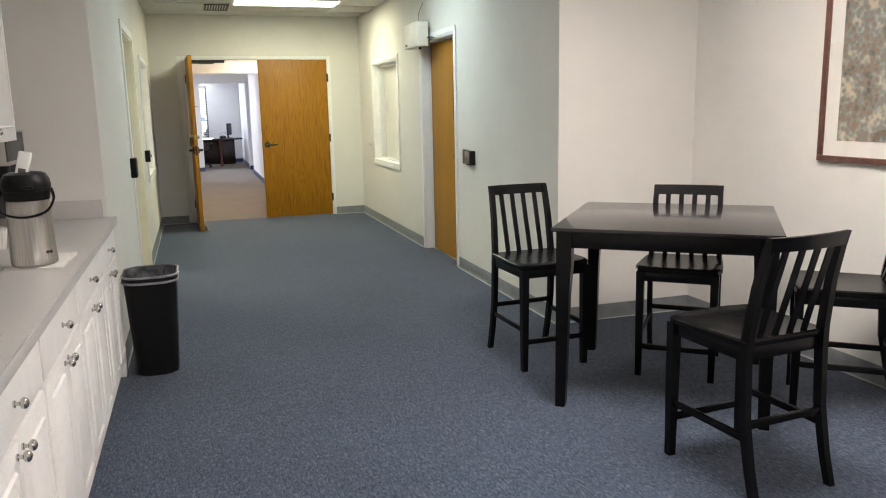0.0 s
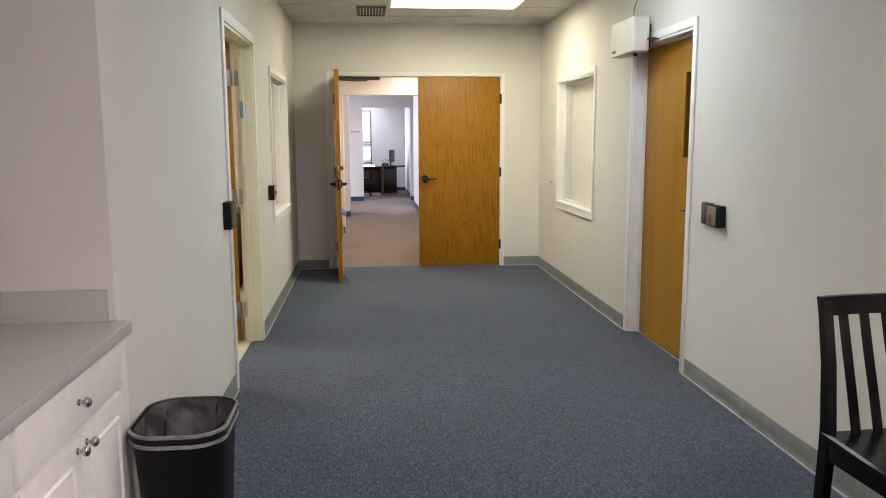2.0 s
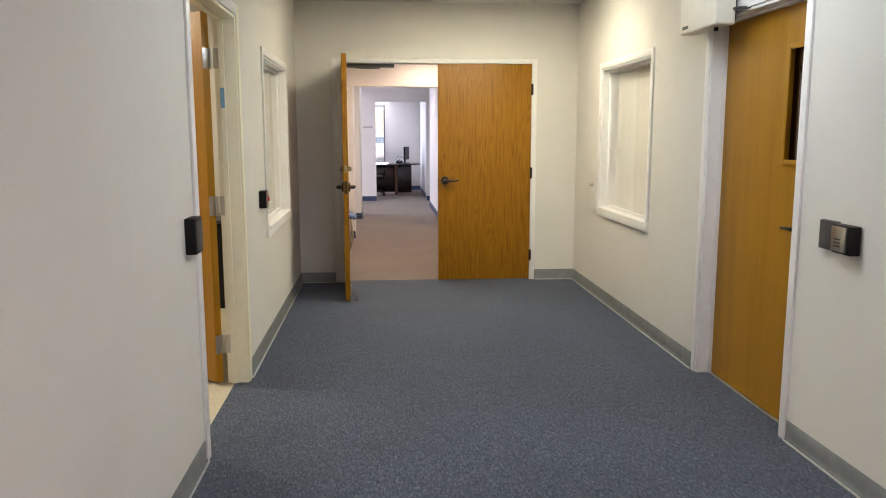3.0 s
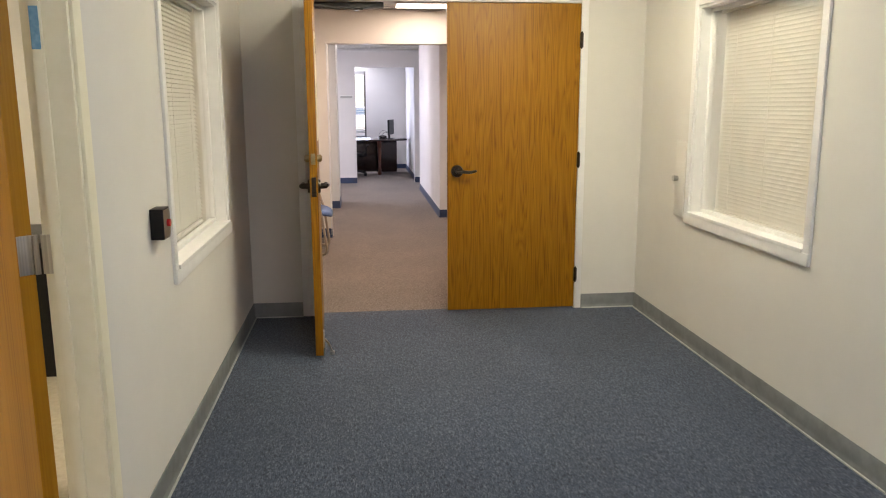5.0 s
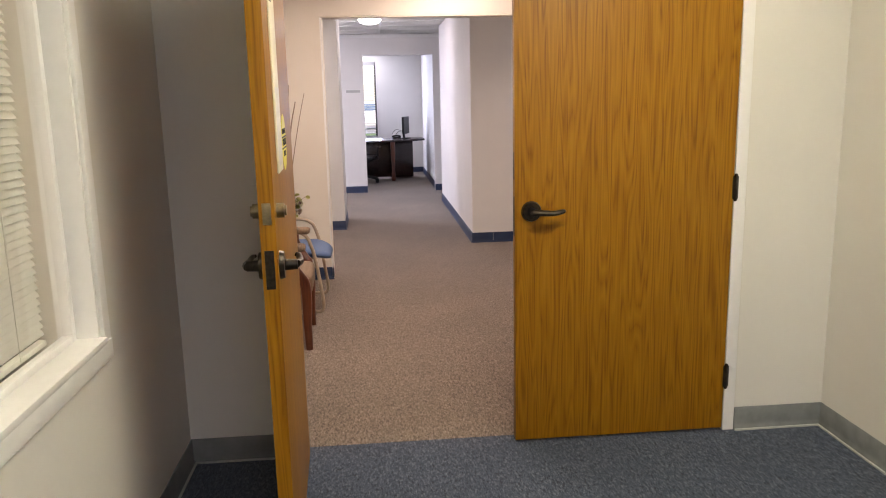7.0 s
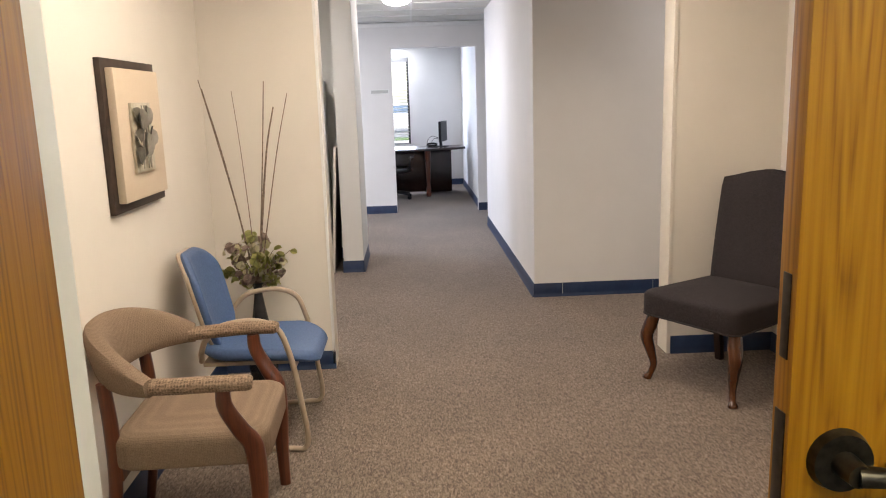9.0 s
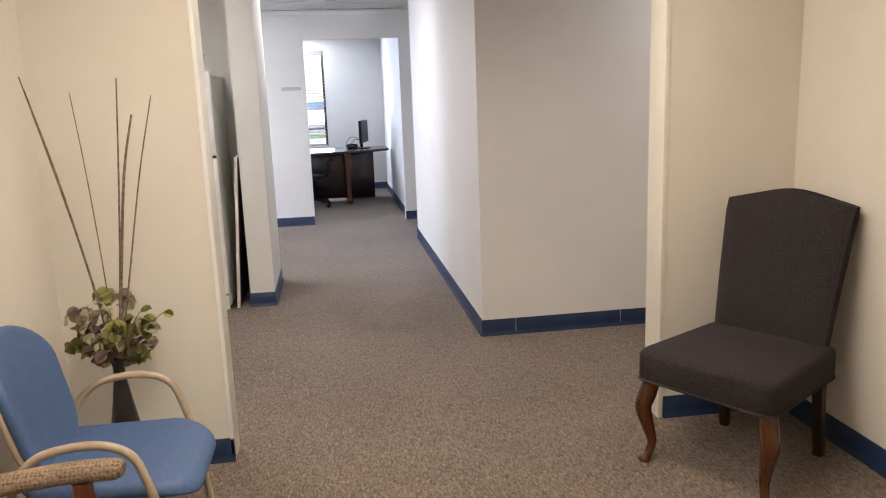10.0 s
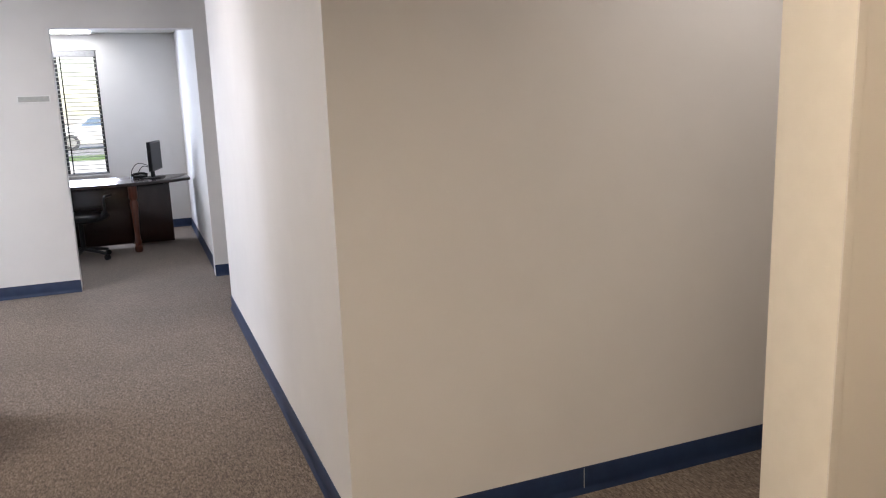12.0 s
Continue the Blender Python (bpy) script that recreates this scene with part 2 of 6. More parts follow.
GREYBLACK = mat("dark_grey_plastic", (0.045, 0.045, 0.046), (0.065, 0.065, 0.066), 60, 0.45, bump=0.08, bump_scale=300)
BEIGE = mat("beige_housing", (0.78, 0.75, 0.66), (0.82, 0.79, 0.70), 30, 0.5)
WHITE = mat("white_enamel", (0.74, 0.74, 0.72), (0.78, 0.78, 0.76), 12, 0.35, wear=0.06)
CABINET = mat("white_cabinet_paint", (0.76, 0.75, 0.73), (0.80, 0.79, 0.77), 20, 0.42, wear=0.06)
LAMINATE = mat("grey_laminate", (0.42, 0.41, 0.395), (0.53, 0.52, 0.50), 320, 0.35, wear=0.06)
CLOTH = mat("white_cloth", (0.72, 0.70, 0.66), (0.80, 0.78, 0.74), 60, 0.95, bump=0.4, bump_scale=500)
BAG = mat("grey_bin_liner", (0.05, 0.05, 0.055), (0.16, 0.16, 0.17), 14, 0.25, bump=0.8, bump_scale=26)
LINER_RIM = mat("pale_liner_rim", (0.16, 0.16, 0.17), (0.30, 0.30, 0.31), 30, 0.3, bump=0.6, bump_scale=60)
JAR = pane_mat("tinted_clear_jar", 0.06, (0.62, 0.52, 0.43))
GROUNDS = mat("coffee_grounds", (0.05, 0.03, 0.02), (0.11, 0.07, 0.045), 120, 0.9)
BREWER_METAL = mat("pale_satin_metal", (0.50, 0.48, 0.43), (0.56, 0.54, 0.48), 6, 0.38, metal=0.6)
ORANGE = mat("faded_orange_label", (0.50, 0.15, 0.08), (0.58, 0.2, 0.11), 60, 0.6)
PAPER = mat("paper", (0.75, 0.73, 0.68), (0.8, 0.78, 0.73), 30, 0.9)
BLUEVINYL = mat("blue_upholstery", (0.052, 0.098, 0.215), (0.066, 0.120, 0.25), 90, 0.55, bump=0.15, bump_scale=500)
TAN_TUBE = mat("taupe_metal_tube", (0.36, 0.28, 0.20), (0.42, 0.33, 0.245), 30, 0.35)
TAN_WEAVE = weave_mat("tan_woven_upholstery", (0.25, 0.178, 0.125), (0.14, 0.097, 0.066), 190, bump=0.6)
ARM_WEAVE = weave_mat("tan_braided_upholstery", (0.29, 0.205, 0.145), (0.10, 0.068, 0.045), 105, bump=0.9)
CHARCOAL = mat("charcoal_upholstery", (0.016, 0.013, 0.014), (0.054, 0.046, 0.050), 260, 0.95, bump=0.5, bump_scale=300, spread=(0.36, 0.66), spec=0.2)
DARKFRAME = mat("dark_brown_frame", (0.028, 0.016, 0.011), (0.05, 0.03, 0.02), 20, 0.5)
LINEN = weave_mat("linen_canvas", (0.62, 0.52, 0.40), (0.50, 0.41, 0.31), 400, bump=0.3)
RELIEF = mat("antiqued_relief", (0.36, 0.32, 0.24), (0.52, 0.48, 0.38), 18, 0.6, bump=0.4, bump_scale=60)
RELIEF_DARK = mat("grey_leaf_relief", (0.24, 0.22, 0.19), (0.42, 0.39, 0.34), 25, 0.55)
LEAF = mat("dusty_green_leaf", (0.26, 0.27, 0.07), (0.46, 0.44, 0.16), 30, 0.6)
LEAF_PALE = mat("pale_green_leaf", (0.50, 0.46, 0.26), (0.68, 0.62, 0.44), 30, 0.6)
LEAF_MAUVE = mat("mauve_leaf", (0.24, 0.16, 0.13), (0.42, 0.31, 0.26), 30, 0.6)
TWIG = mat("brown_twig", (0.10, 0.07, 0.05), (0.26, 0.19, 0.14), 60, 0.8)
VASE = mat("dark_glazed_vase", (0.012, 0.012, 0.013), (0.03, 0.028, 0.028), 8, 0.2)
GLASS = pane_mat("window_glass", 0.07)
FROSTED = mat("frosted_plastic", (0.74, 0.74, 0.73), (0.80, 0.80, 0.79), 20, 0.35)
FROSTED.node_tree.nodes["Principled BSDF"].inputs["Alpha"].default_value = 0.12
CLEAR = pane_mat("clear_plastic", 0.02, (0.93, 0.93, 0.92))
SMOKE = pane_mat("smoked_plastic", 0.10, (0.16, 0.10, 0.07))
SLAT = mat("cream_blind_slat", (0.69, 0.685, 0.635), (0.73, 0.725, 0.675), 30, 0.5)
SLAT_DARK = mat("grey_blind_slat", (0.34, 0.34, 0.35), (0.40, 0.40, 0.41), 30, 0.5)
YELLOW = mat("yellow_decal", (0.82, 0.72, 0.0), (0.86, 0.77, 0.01), 30, 0.4)
INK = mat("black_ink", (0.012, 0.012, 0.01), rough=0.6)
RED = mat("red_button", (0.55, 0.02, 0.02), rough=0.4)
BLUE_TAPE = mat("blue_label", (0.12, 0.30, 0.50), (0.2, 0.4, 0.58), 60, 0.6)
SCREEN = mat("dark_screen", (0.004, 0.004, 0.005), rough=0.5, spec=0.1)
DRY = mat("dry_pale_ground", (0.34, 0.31, 0.26), (0.48, 0.44, 0.37), 3, 0.95)
GRASS = mat("grass", (0.05, 0.11, 0.025), (0.11, 0.17, 0.05), 30, 0.9)
ASPHALT = mat("worn_asphalt", (0.16, 0.16, 0.165), (0.22, 0.22, 0.22), 60, 0.9)
CARPAINT = mat("white_car_paint", (0.75, 0.76, 0.78), rough=0.25, coat=0.8)
CONCRETE = mat("pale_concrete", (0.48, 0.47, 0.45), (0.58, 0.57, 0.54), 20, 0.85)
CARGLASS = mat("tinted_car_glass", (0.10, 0.15, 0.22), (0.13, 0.19, 0.27), 4, 0.1)
RUBBER = mat("tyre_rubber", (0.02, 0.02, 0.02), rough=0.8)


# ---------------------------------------------------------------- mesh helpers
def bx(bm, x0, x1, y0, y1, z0, z1, bev=0.0, seg=2):
    m = Matrix.LocRotScale(((x0 + x1) / 2, (y0 + y1) / 2, (z0 + z1) / 2), None, (abs(x1 - x0), abs(y1 - y0), abs(z1 - z0)))
    vs = bmesh.ops.create_cube(bm, size=1.0, matrix=m)["verts"]
    if bev:
        es = list({e for v in vs for e in v.link_edges})
        bmesh.ops.bevel(bm, geom=es, offset=bev, segments=seg, profile=0.6, affect="EDGES", clamp_overlap=True)
    return bm


def cyl(bm, a, b, r0, r1=None, n=16):
    a, b = Vector(a), Vector(b)
    q = Vector((0, 0, 1)).rotation_difference(b - a).to_matrix().to_4x4()
    bmesh.ops.create_cone(bm, cap_ends=True, segments=n, radius1=r0, radius2=r0 if r1 is None else r1, depth=(b - a).length, matrix=Matrix.Translation((a + b) / 2) @ q)
    return bm


def ball(bm, c, r, squash=(1, 1, 1), n=12):
    bmesh.ops.create_uvsphere(bm, u_segments=n, v_segments=max(6, n // 2), radius=r, matrix=Matrix.LocRotScale(c, None, squash))
    return bm


def curve_points(pts, steps=6):
    """A smooth run through the given points."""
    p = [Vector(q) for q in pts]
    p = [p[0] * 2 - p[1], *p, p[-1] * 2 - p[-2]]
    out = []
    for i in range(1, len(p) - 2):
        for k in range(steps):
            t = k / steps
            out.append(0.5 * (2 * p[i] + (p[i + 1] - p[i - 1]) * t + (2 * p[i - 1] - 5 * p[i] + 4 * p[i + 1] - p[i + 2]) * t * t + (3 * p[i] - p[i - 1] - 3 * p[i + 1] + p[i + 2]) * t ** 3))
    out.append(p[-2])
    return out


def sweep(bm, pts, radii, n=10, squash=1.0, side=None):
    """A round or flattened bar along points; radii: one for all, or one each."""
    pts = [Vector(p) for p in pts]
    rs = radii if isinstance(radii, (list, tuple)) else [radii] * len(pts)
    if len(rs) != len(pts):
        rs = [rs[min(len(rs) - 1, int(i * (len(rs) - 1) / (len(pts) - 1)))] + (rs[min(len(rs) - 1, int(i * (len(rs) - 1) / (len(pts) - 1)) + 1)] - rs[min(len(rs) - 1, int(i * (len(rs) - 1) / (len(pts) - 1)))]) * ((i * (len(rs) - 1) / (len(pts) - 1)) % 1) for i in range(len(pts))]
    up = Vector(side) if side else None
    rings, last = [], None
    for i, p in enumerate(pts):
        d = (pts[min(i + 1, len(pts) - 1)] - pts[max(i - 1, 0)]).normalized()
        if up is not None:
            u = (up - d * up.dot(d)).normalized()
        elif last is None:
            u = d.orthogonal().normalized()
        else:
            u = (last - d * last.dot(d)).normalized()
        last = u
        w = d.cross(u)
        rings.append([bm.verts.new(p + (u * math.cos(2 * math.pi * k / n) + w * math.sin(2 * math.pi * k / n) * squash) * rs[i]) for k in range(n)])
    for a, b in zip(rings, rings[1:]):
        for k in range(n):
            bm.faces.new((a[k], a[(k + 1) % n], b[(k + 1) % n], b[k]))
    bm.faces.new(rings[0][::-1])
    bm.faces.new(rings[-1])
    return bm


def lathe(bm, profile, n=24, c=(0, 0, 0)):
    """A turned shape; profile: (radius, height)."""
    rings = []
    for r, z in profile:
        if r < 1e-5:
            rings.append([bm.verts.new((c[0], c[1], c[2] + z))])
        else:
            rings.append([bm.verts.new((c[0] + r * math.cos(2 * math.pi * k / n), c[1] + r * math.sin(2 * math.pi * k / n), c[2] + z)) for k in range(n)])
    for a, b in zip(rings, rings[1:]):
        for k in range(n):
            q = [a[k % len(a)], a[(k + 1) % len(a)], b[(k + 1) % len(b)], b[k % len(b)]]
            q = list(dict.fromkeys(q))
            if len(q) > 2:
                bm.faces.new(q)
    return bm


def loft(bm, loops, cap0=True, cap1=True):
    """Skin over loops of equal length."""
    rings = [[bm.verts.new(p) for p in lp] for lp in loops]
    n = len(rings[0])
    for a, b in zip(rings, rings[1:]):
        for k in range(n):
            bm.faces.new((a[k], a[(k + 1) % n], b[(k + 1) % n], b[k]))
    if cap0:
        bm.faces.new(rings[0][::-1])
    if cap1:
        bm.faces.new(rings[-1])
    return bm


def rrect(cx, cy, w, d, r, z, n=5):
    """A rounded rectangle's loop at height z."""
    out = []
    for sx, sy, a0 in ((1, 1, 0), (-1, 1, 90), (-1, -1, 180), (1, -1, 270)):
        for k in range(n + 1):
            a = radians(a0 + 90 * k / n)
            out.append((cx + sx * (w / 2 - r) + r * math.cos(a), cy + sy * (d / 2 - r) + r * math.sin(a), z))
    return out


def mesh(name, bm, material, sharp=38):
    bmesh.ops.recalc_face_normals(bm, faces=bm.faces)
    me = bpy.data.meshes.new(name)
    bm.to_mesh(me)
    bm.free()
    me.polygons.foreach_set("use_smooth", [True] * len(me.polygons))
    me.set_sharp_from_angle(angle=radians(sharp))
    me.materials.append(material)
    return me


def part(name, bm, material, parent, label="", sharp=38):
    """One mesh under a thing or under a part."""
    ob = new(name, mesh(name, bm, material, sharp))
    ob.parent = parent
    return tagged(ob, label)


def solid(name, bm, material, label="", category="", kind="", group=""):
    """One mesh at top level."""
    ob = new(name, mesh(name, bm, material))
    ob.location = ORIGIN[0]
    return tagged(ob, label, category, group, kind)


def thing(name, label, category, m=None, group="", kind=""):
    ob = new(name)
    ob.empty_display_size = 0.1
    ob.matrix_basis = Matrix.Translation(ORIGIN[0]) @ (m or Matrix())
    return tagged(ob, label, category, group, kind)


B = bmesh.new
HERE = Vector((0, 0, 0))
BEYOND = Vector((-0.065, 0.09, 0))    # origin of the rooms past the double door
OFFICE = Vector((-0.12, 0.12, 0))
KITCHEN, DINING = Vector((-0.03, 0.09, 0)), Vector((0, 0.12, 0))
ORIGIN = [HERE]


# ---------------------------------------------------------------- plan
XL, XR = -0.416, 2.308          # corridor walls
YD = 10.775                   # wall of the double door
KX, KY = -1.03, 4.62          # kitchen wall, its end
AX, AY = 3.33, 4.62           # dining alcove
RX0, RX1, RY = -0.54, 2.57, 13.93   # reception
HX, HY0, HY1 = 1.422, 15.30, 18.74  # wall along the hall
RAIL_Z = 2.40
FY = 19.92                    # wall with the office's opening
OX, OY = 1.50, 23.20          # office
ZC, ZH = 2.68, 2.45           # ceilings
TH = 0.16


def wall(name, x0, x1, y0, y1, z1, material, openings=(), along="y", z0=0.0):
    """A wall with openings (from, to, sill, head) that go through it."""
    bm = B()
    a0, a1 = (y0, y1) if along == "y" else (x0, x1)
    aa = sorted({a0, a1, *(v for o in openings for v in o[:2])})
    zz = sorted({z0, z1, *(v for o in openings for v in o[2:])})
    spot = {}

    def vert(i, j, side):
        if (i, j, side) not in spot:
            spot[i, j, side] = bm.verts.new(((x0, x1)[side], aa[i], zz[j]) if along == "y" else (aa[i], (y0, y1)[side], zz[j]))
        return spot[i, j, side]

    def full(i, j):
        if not (0 <= i < len(aa) - 1 and 0 <= j < len(zz) - 1):
            return False
        a, z = (aa[i] + aa[i + 1]) / 2, (zz[j] + zz[j + 1]) / 2
        return not any(p < a < q and b < z < t for p, q, b, t in openings)

    for i in range(len(aa) - 1):
        for j in range(len(zz) - 1):
            if not full(i, j):
                continue
            for side in (0, 1):
                bm.faces.new([vert(i + u, j + v, side) for u, v in ((0, 0), (1, 0), (1, 1), (0, 1))])
            for di, dj, p, q in ((-1, 0, (0, 0), (0, 1)), (1, 0, (1, 0), (1, 1)), (0, -1, (0, 0), (1, 0)), (0, 1, (0, 1), (1, 1))):
                if not full(i + di, j + dj):
                    bm.faces.new((vert(i + p[0], j + p[1], 0), vert(i + q[0], j + q[1], 0), vert(i + q[0], j + q[1], 1), vert(i + p[0], j + p[1], 1)))
    return solid(name, bm, material, kind="structure")


DOOR = (6.677, 7.695, 0.0, 2.105)
DOOR_L = (6.66, 7.730, 0.0, 2.105)
TL = 0.11                     # the left wall is thinner
WIN_L, WIN_R = (8.685, 9.92, 0.797, 1.99), (8.685, 9.91, 0.80, 2.004)
wall("wall_corridor_left", XL - TL, XL, KY, YD, ZC, PAINT, [DOOR_L, WIN_L])
wall("wall_corridor_right", XR, XR + TH, AY, YD, ZC, PAINT, [DOOR, WIN_R])
wall("wall_kitchen_return", KX, XL - TL, KY, KY + TH, ZC, PAINT, along="x")
wall("wall_kitchen", KX - TH, KX, -4.0, KY + TH, ZC, PAINT)
wall("wall_alcove", XR + TH, AX, AY, AY + TH, ZC, PAINT, along="x")
wall("wall_dining", AX, AX + TH, -4.0, AY + TH, ZC, PAINT)
wall("wall_behind", KX - TH, AX + TH, -4.0 - TH, -4.0, ZC, PAINT, along="x")
wall("wall_double_door", RX0 - TH - 0.08, RX1 + TH, YD, YD + 0.145, ZC + 0.05, PAINT, [(-0.028, 1.906, 0.0, 2.170)], along="x")
ORIGIN[0] = BEYOND
wall("wall_reception_left", RX0 - TH, RX0, YD + 0.055, RY + 0.15, ZH, PAINT_WARM)
wall("wall_reception_right", RX1, RX1 + TH, YD + 0.055, RY, ZH, PAINT_WARM)
wall("wall_reception_far", RX0, 4.2, RY, RY + 0.15, ZH, PAINT_WARM, [(0.0655, 1.9695, 0.0, 2.1075)], along="x")
# liner boards of the wide opening, with a fine gap to the wall
ol = tagged(new("trim_opening"), "cream painted liner boards of a wide opening", "trim", kind="structure")
ol.location = BEYOND
for a in ((0.068, 0.078, 0.0, 2.095), (1.957, 1.967, 0.0, 2.095), (0.068, 1.967, 2.095, 2.105)):
    part("liner_board", bx(B(), a[0], a[1], RY - 0.002, RY + 0.153, a[2], a[3], 0.0015), CREAM_LINER, ol)
wall("wall_hall_front", HX, 4.2, HY0, HY0 + 0.14, ZH, PAINT_HALL, along="x")
wall("wall_hall_right", HX, HX + 0.14, HY0 + 0.14, HY1, ZH, PAINT_HALL)
wall("wall_hall_right_end", HX + 0.14, 3.0, HY1 - 0.14, HY1, ZH, PAINT_HALL, along="x")
wall("wall_hall_right_close", 3.0, 3.14, HY1 - 0.14, FY, ZH, PAINT_HALL)
wall("wall_hall_branch_end", 4.2, 4.34, RY, HY0 + 0.14, ZH, PAINT_WARM)
wall("wall_alcove_left", -1.74, -1.60, RY + 0.15, 17.20, ZH, PAINT)
wall("wall_alcove_front", -1.60, RX0 - TH, RY, RY + 0.15, ZH, PAINT, along="x")
wall("wall_alcove_back", -1.60, -0.085, 17.06, 17.20, ZH, PAINT, along="x")
wall("wall_stub", -0.085, 0.09, 16.405, 17.20, ZH, PAINT)
wall("wall_hall_left_front", -4.0, -1.60, 17.06, 17.20, ZH, PAINT_HALL, along="x")
wall("wall_hall_left_end", -4.14, -4.0, 17.06, FY + 0.14, ZH, PAINT_HALL, [(17.7, 19.5, 0.75, 2.15)])
ORIGIN[0] = OFFICE
wall("wall_office_front", -4.0, 3.14, FY, FY + 0.14, ZH, PAINT_HALL, [(0.385, 1.475, 0.0, 2.135)], along="x")
solid("trim_rail", bx(B(), -3.99, 2.99, FY - 0.018, FY, RAIL_Z, RAIL_Z + 0.042, 0.005), TRIM, kind="structure")
wall("wall_office_right", OX, OX + 0.14, FY + 0.14, OY + 0.16, 2.38, PAINT_HALL)
wall("wall_office_left", -2.64, -2.5, FY + 0.14, OY + 0.16, 2.38, PAINT_HALL)
wall("wall_office_back", -2.5, OX, OY, OY + 0.16, 2.38, PAINT_HALL, [(-0.30, 0.60, 0.715, 2.195)], along="x")
ORIGIN[0] = HERE
# rooms behind the corridor's windows
wall("wall_left_room_far", -4.0, XL - TL, 10.45, 10.59, ZC, PAINT, along="x")
wall("wall_left_room_near", -4.0, XL - TL, 5.0, 5.14, ZC, PAINT, along="x")
wall("wall_left_room_side", -4.14, -4.0, 5.0, 10.59, ZC, PAINT)
wall("wall_right_room_far", XR + TH, 5.6, 10.45, 10.59, ZC, PAINT, along="x")
wall("wall_right_room_near", XR + TH, 5.6, 5.6, 5.74, ZC, PAINT, along="x")
wall("wall_right_room_side", 5.6, 5.74, 5.6, 10.59, ZC, PAINT)


def floor(name, x0, x1, y0, y1, material, z=0.0):
    return solid(name, bx(B(), x0, x1, y0, y1, z - 0.12, z), material, kind="structure")


floor("floor_corridor", XL - 0.075, XR + 0.075, AY, YD + 0.075, CARPET_BLUE)
floor("floor_kitchen", KX - TH, AX + TH, -4.16, AY, CARPET_BLUE)
floor("floor_reception", -4.4, 4.4, YD + 0.075, OY + 0.28, CARPET_TAUPE)
floor("floor_left_room", -4.14, XL - 0.075, AY + 0.4, YD, VINYL, -0.004)
floor("floor_right_room", XR + 0.075, 5.74, AY + 0.4, YD, VINYL, -0.004)


def tiled_ceiling(name, x0, x1, y0, y1, z, ox, oy, px=0.61, py=1.22):
    """A suspended ceiling: tiles above a proud grid."""
    bm = B()
    bx(bm, x0, x1, y0, y1, z + 0.008, z + 0.12)
    for f in bm.faces:
        f.material_index = 0
    k0 = len(bm.faces)
    x = x0 + (ox - x0) % px
    while x < x1:
        bx(bm, x - 0.012, x + 0.012, y0, y1, z, z + 0.03)
        x += px
    y = y0 + (oy - y0) % py
    while y < y1:
        bx(bm, x0, x1, y - 0.012, y + 0.012, z - 0.001, z + 0.029)
        y += py
    bm.faces.ensure_lookup_table()
    for f in bm.faces[k0:]:
        f.material_index = 1
    ob = solid(name, bm, TILE, kind="structure")
    ob.data.materials.append(GRID)
    return ob


tiled_ceiling("ceiling_corridor", XL - TL, XR + TH, AY + TH, YD, ZC, 0.59, 9.66, 1.22, 0.61)
tiled_ceiling("ceiling_kitchen", KX - TH, AX + TH, -4.16, AY + TH, ZC, 0.59, 9.66, 1.22, 0.61)
ORIGIN[0] = BEYOND
tiled_ceiling("ceiling_reception", -4.14, 4.34, YD + 0.055, FY + 0.14, ZH, 0.60, 13.72, 1.22, 0.61)
ORIGIN[0] = OFFICE
tiled_ceiling("ceiling_office", -2.64, OX + 0.14, FY + 0.11, OY + 0.16, 2.38, 0.6, 22.0, 1.22, 0.61)
ORIGIN[0] = HERE
tiled_ceiling("ceiling_left_room", -4.14, XL - TL, 5.0, 10.59, ZC, 0.59, 9.66, 1.22, 0.61)
tiled_ceiling("ceiling_right_room", XR + TH, 5.74, 5.6, 10.59, ZC, 0.59, 9.66, 1.22, 0.61)


def baseboard(name, axis, pos, a0, a1, out, material):
    """A vinyl cove base: a thin strip with a toe; out: +1 or -1, the side that it faces."""
    bm = B()
    d, e, h = 0.006 * out, 0.016 * out, 0.102
    prof = [(0, 0.0), (e, 0.0), (e * 0.9, 0.006), (d * 1.15, 0.018), (d, 0.03), (d, h - 0.004), (d * 0.5, h), (0, h)]
    ends = []
    for a in (a0, a1):
        ends.append([(pos + p, a, z) if axis == "y" else (a, pos + p, z) for p, z in prof])
    loft(bm, ends)
    ob = solid(name, bm, material, kind="structure")
    # this pale strip stands in for light on the base's toe
    toe_line = B()
    p, q = sorted((pos + 0.014 * out, pos + 0.021 * out))
    if material is BASE_GREY:
        if axis == "y":
            bx(toe_line, p, q, a0, a1, 0.0, 0.007)
        else:
            bx(toe_line, a0, a1, p, q, 0.0, 0.007)
        part("lit_toe_line", toe_line, PALE_GREY, ob, "pale strip painting the lit toe at the carpet's edge")
    return ob


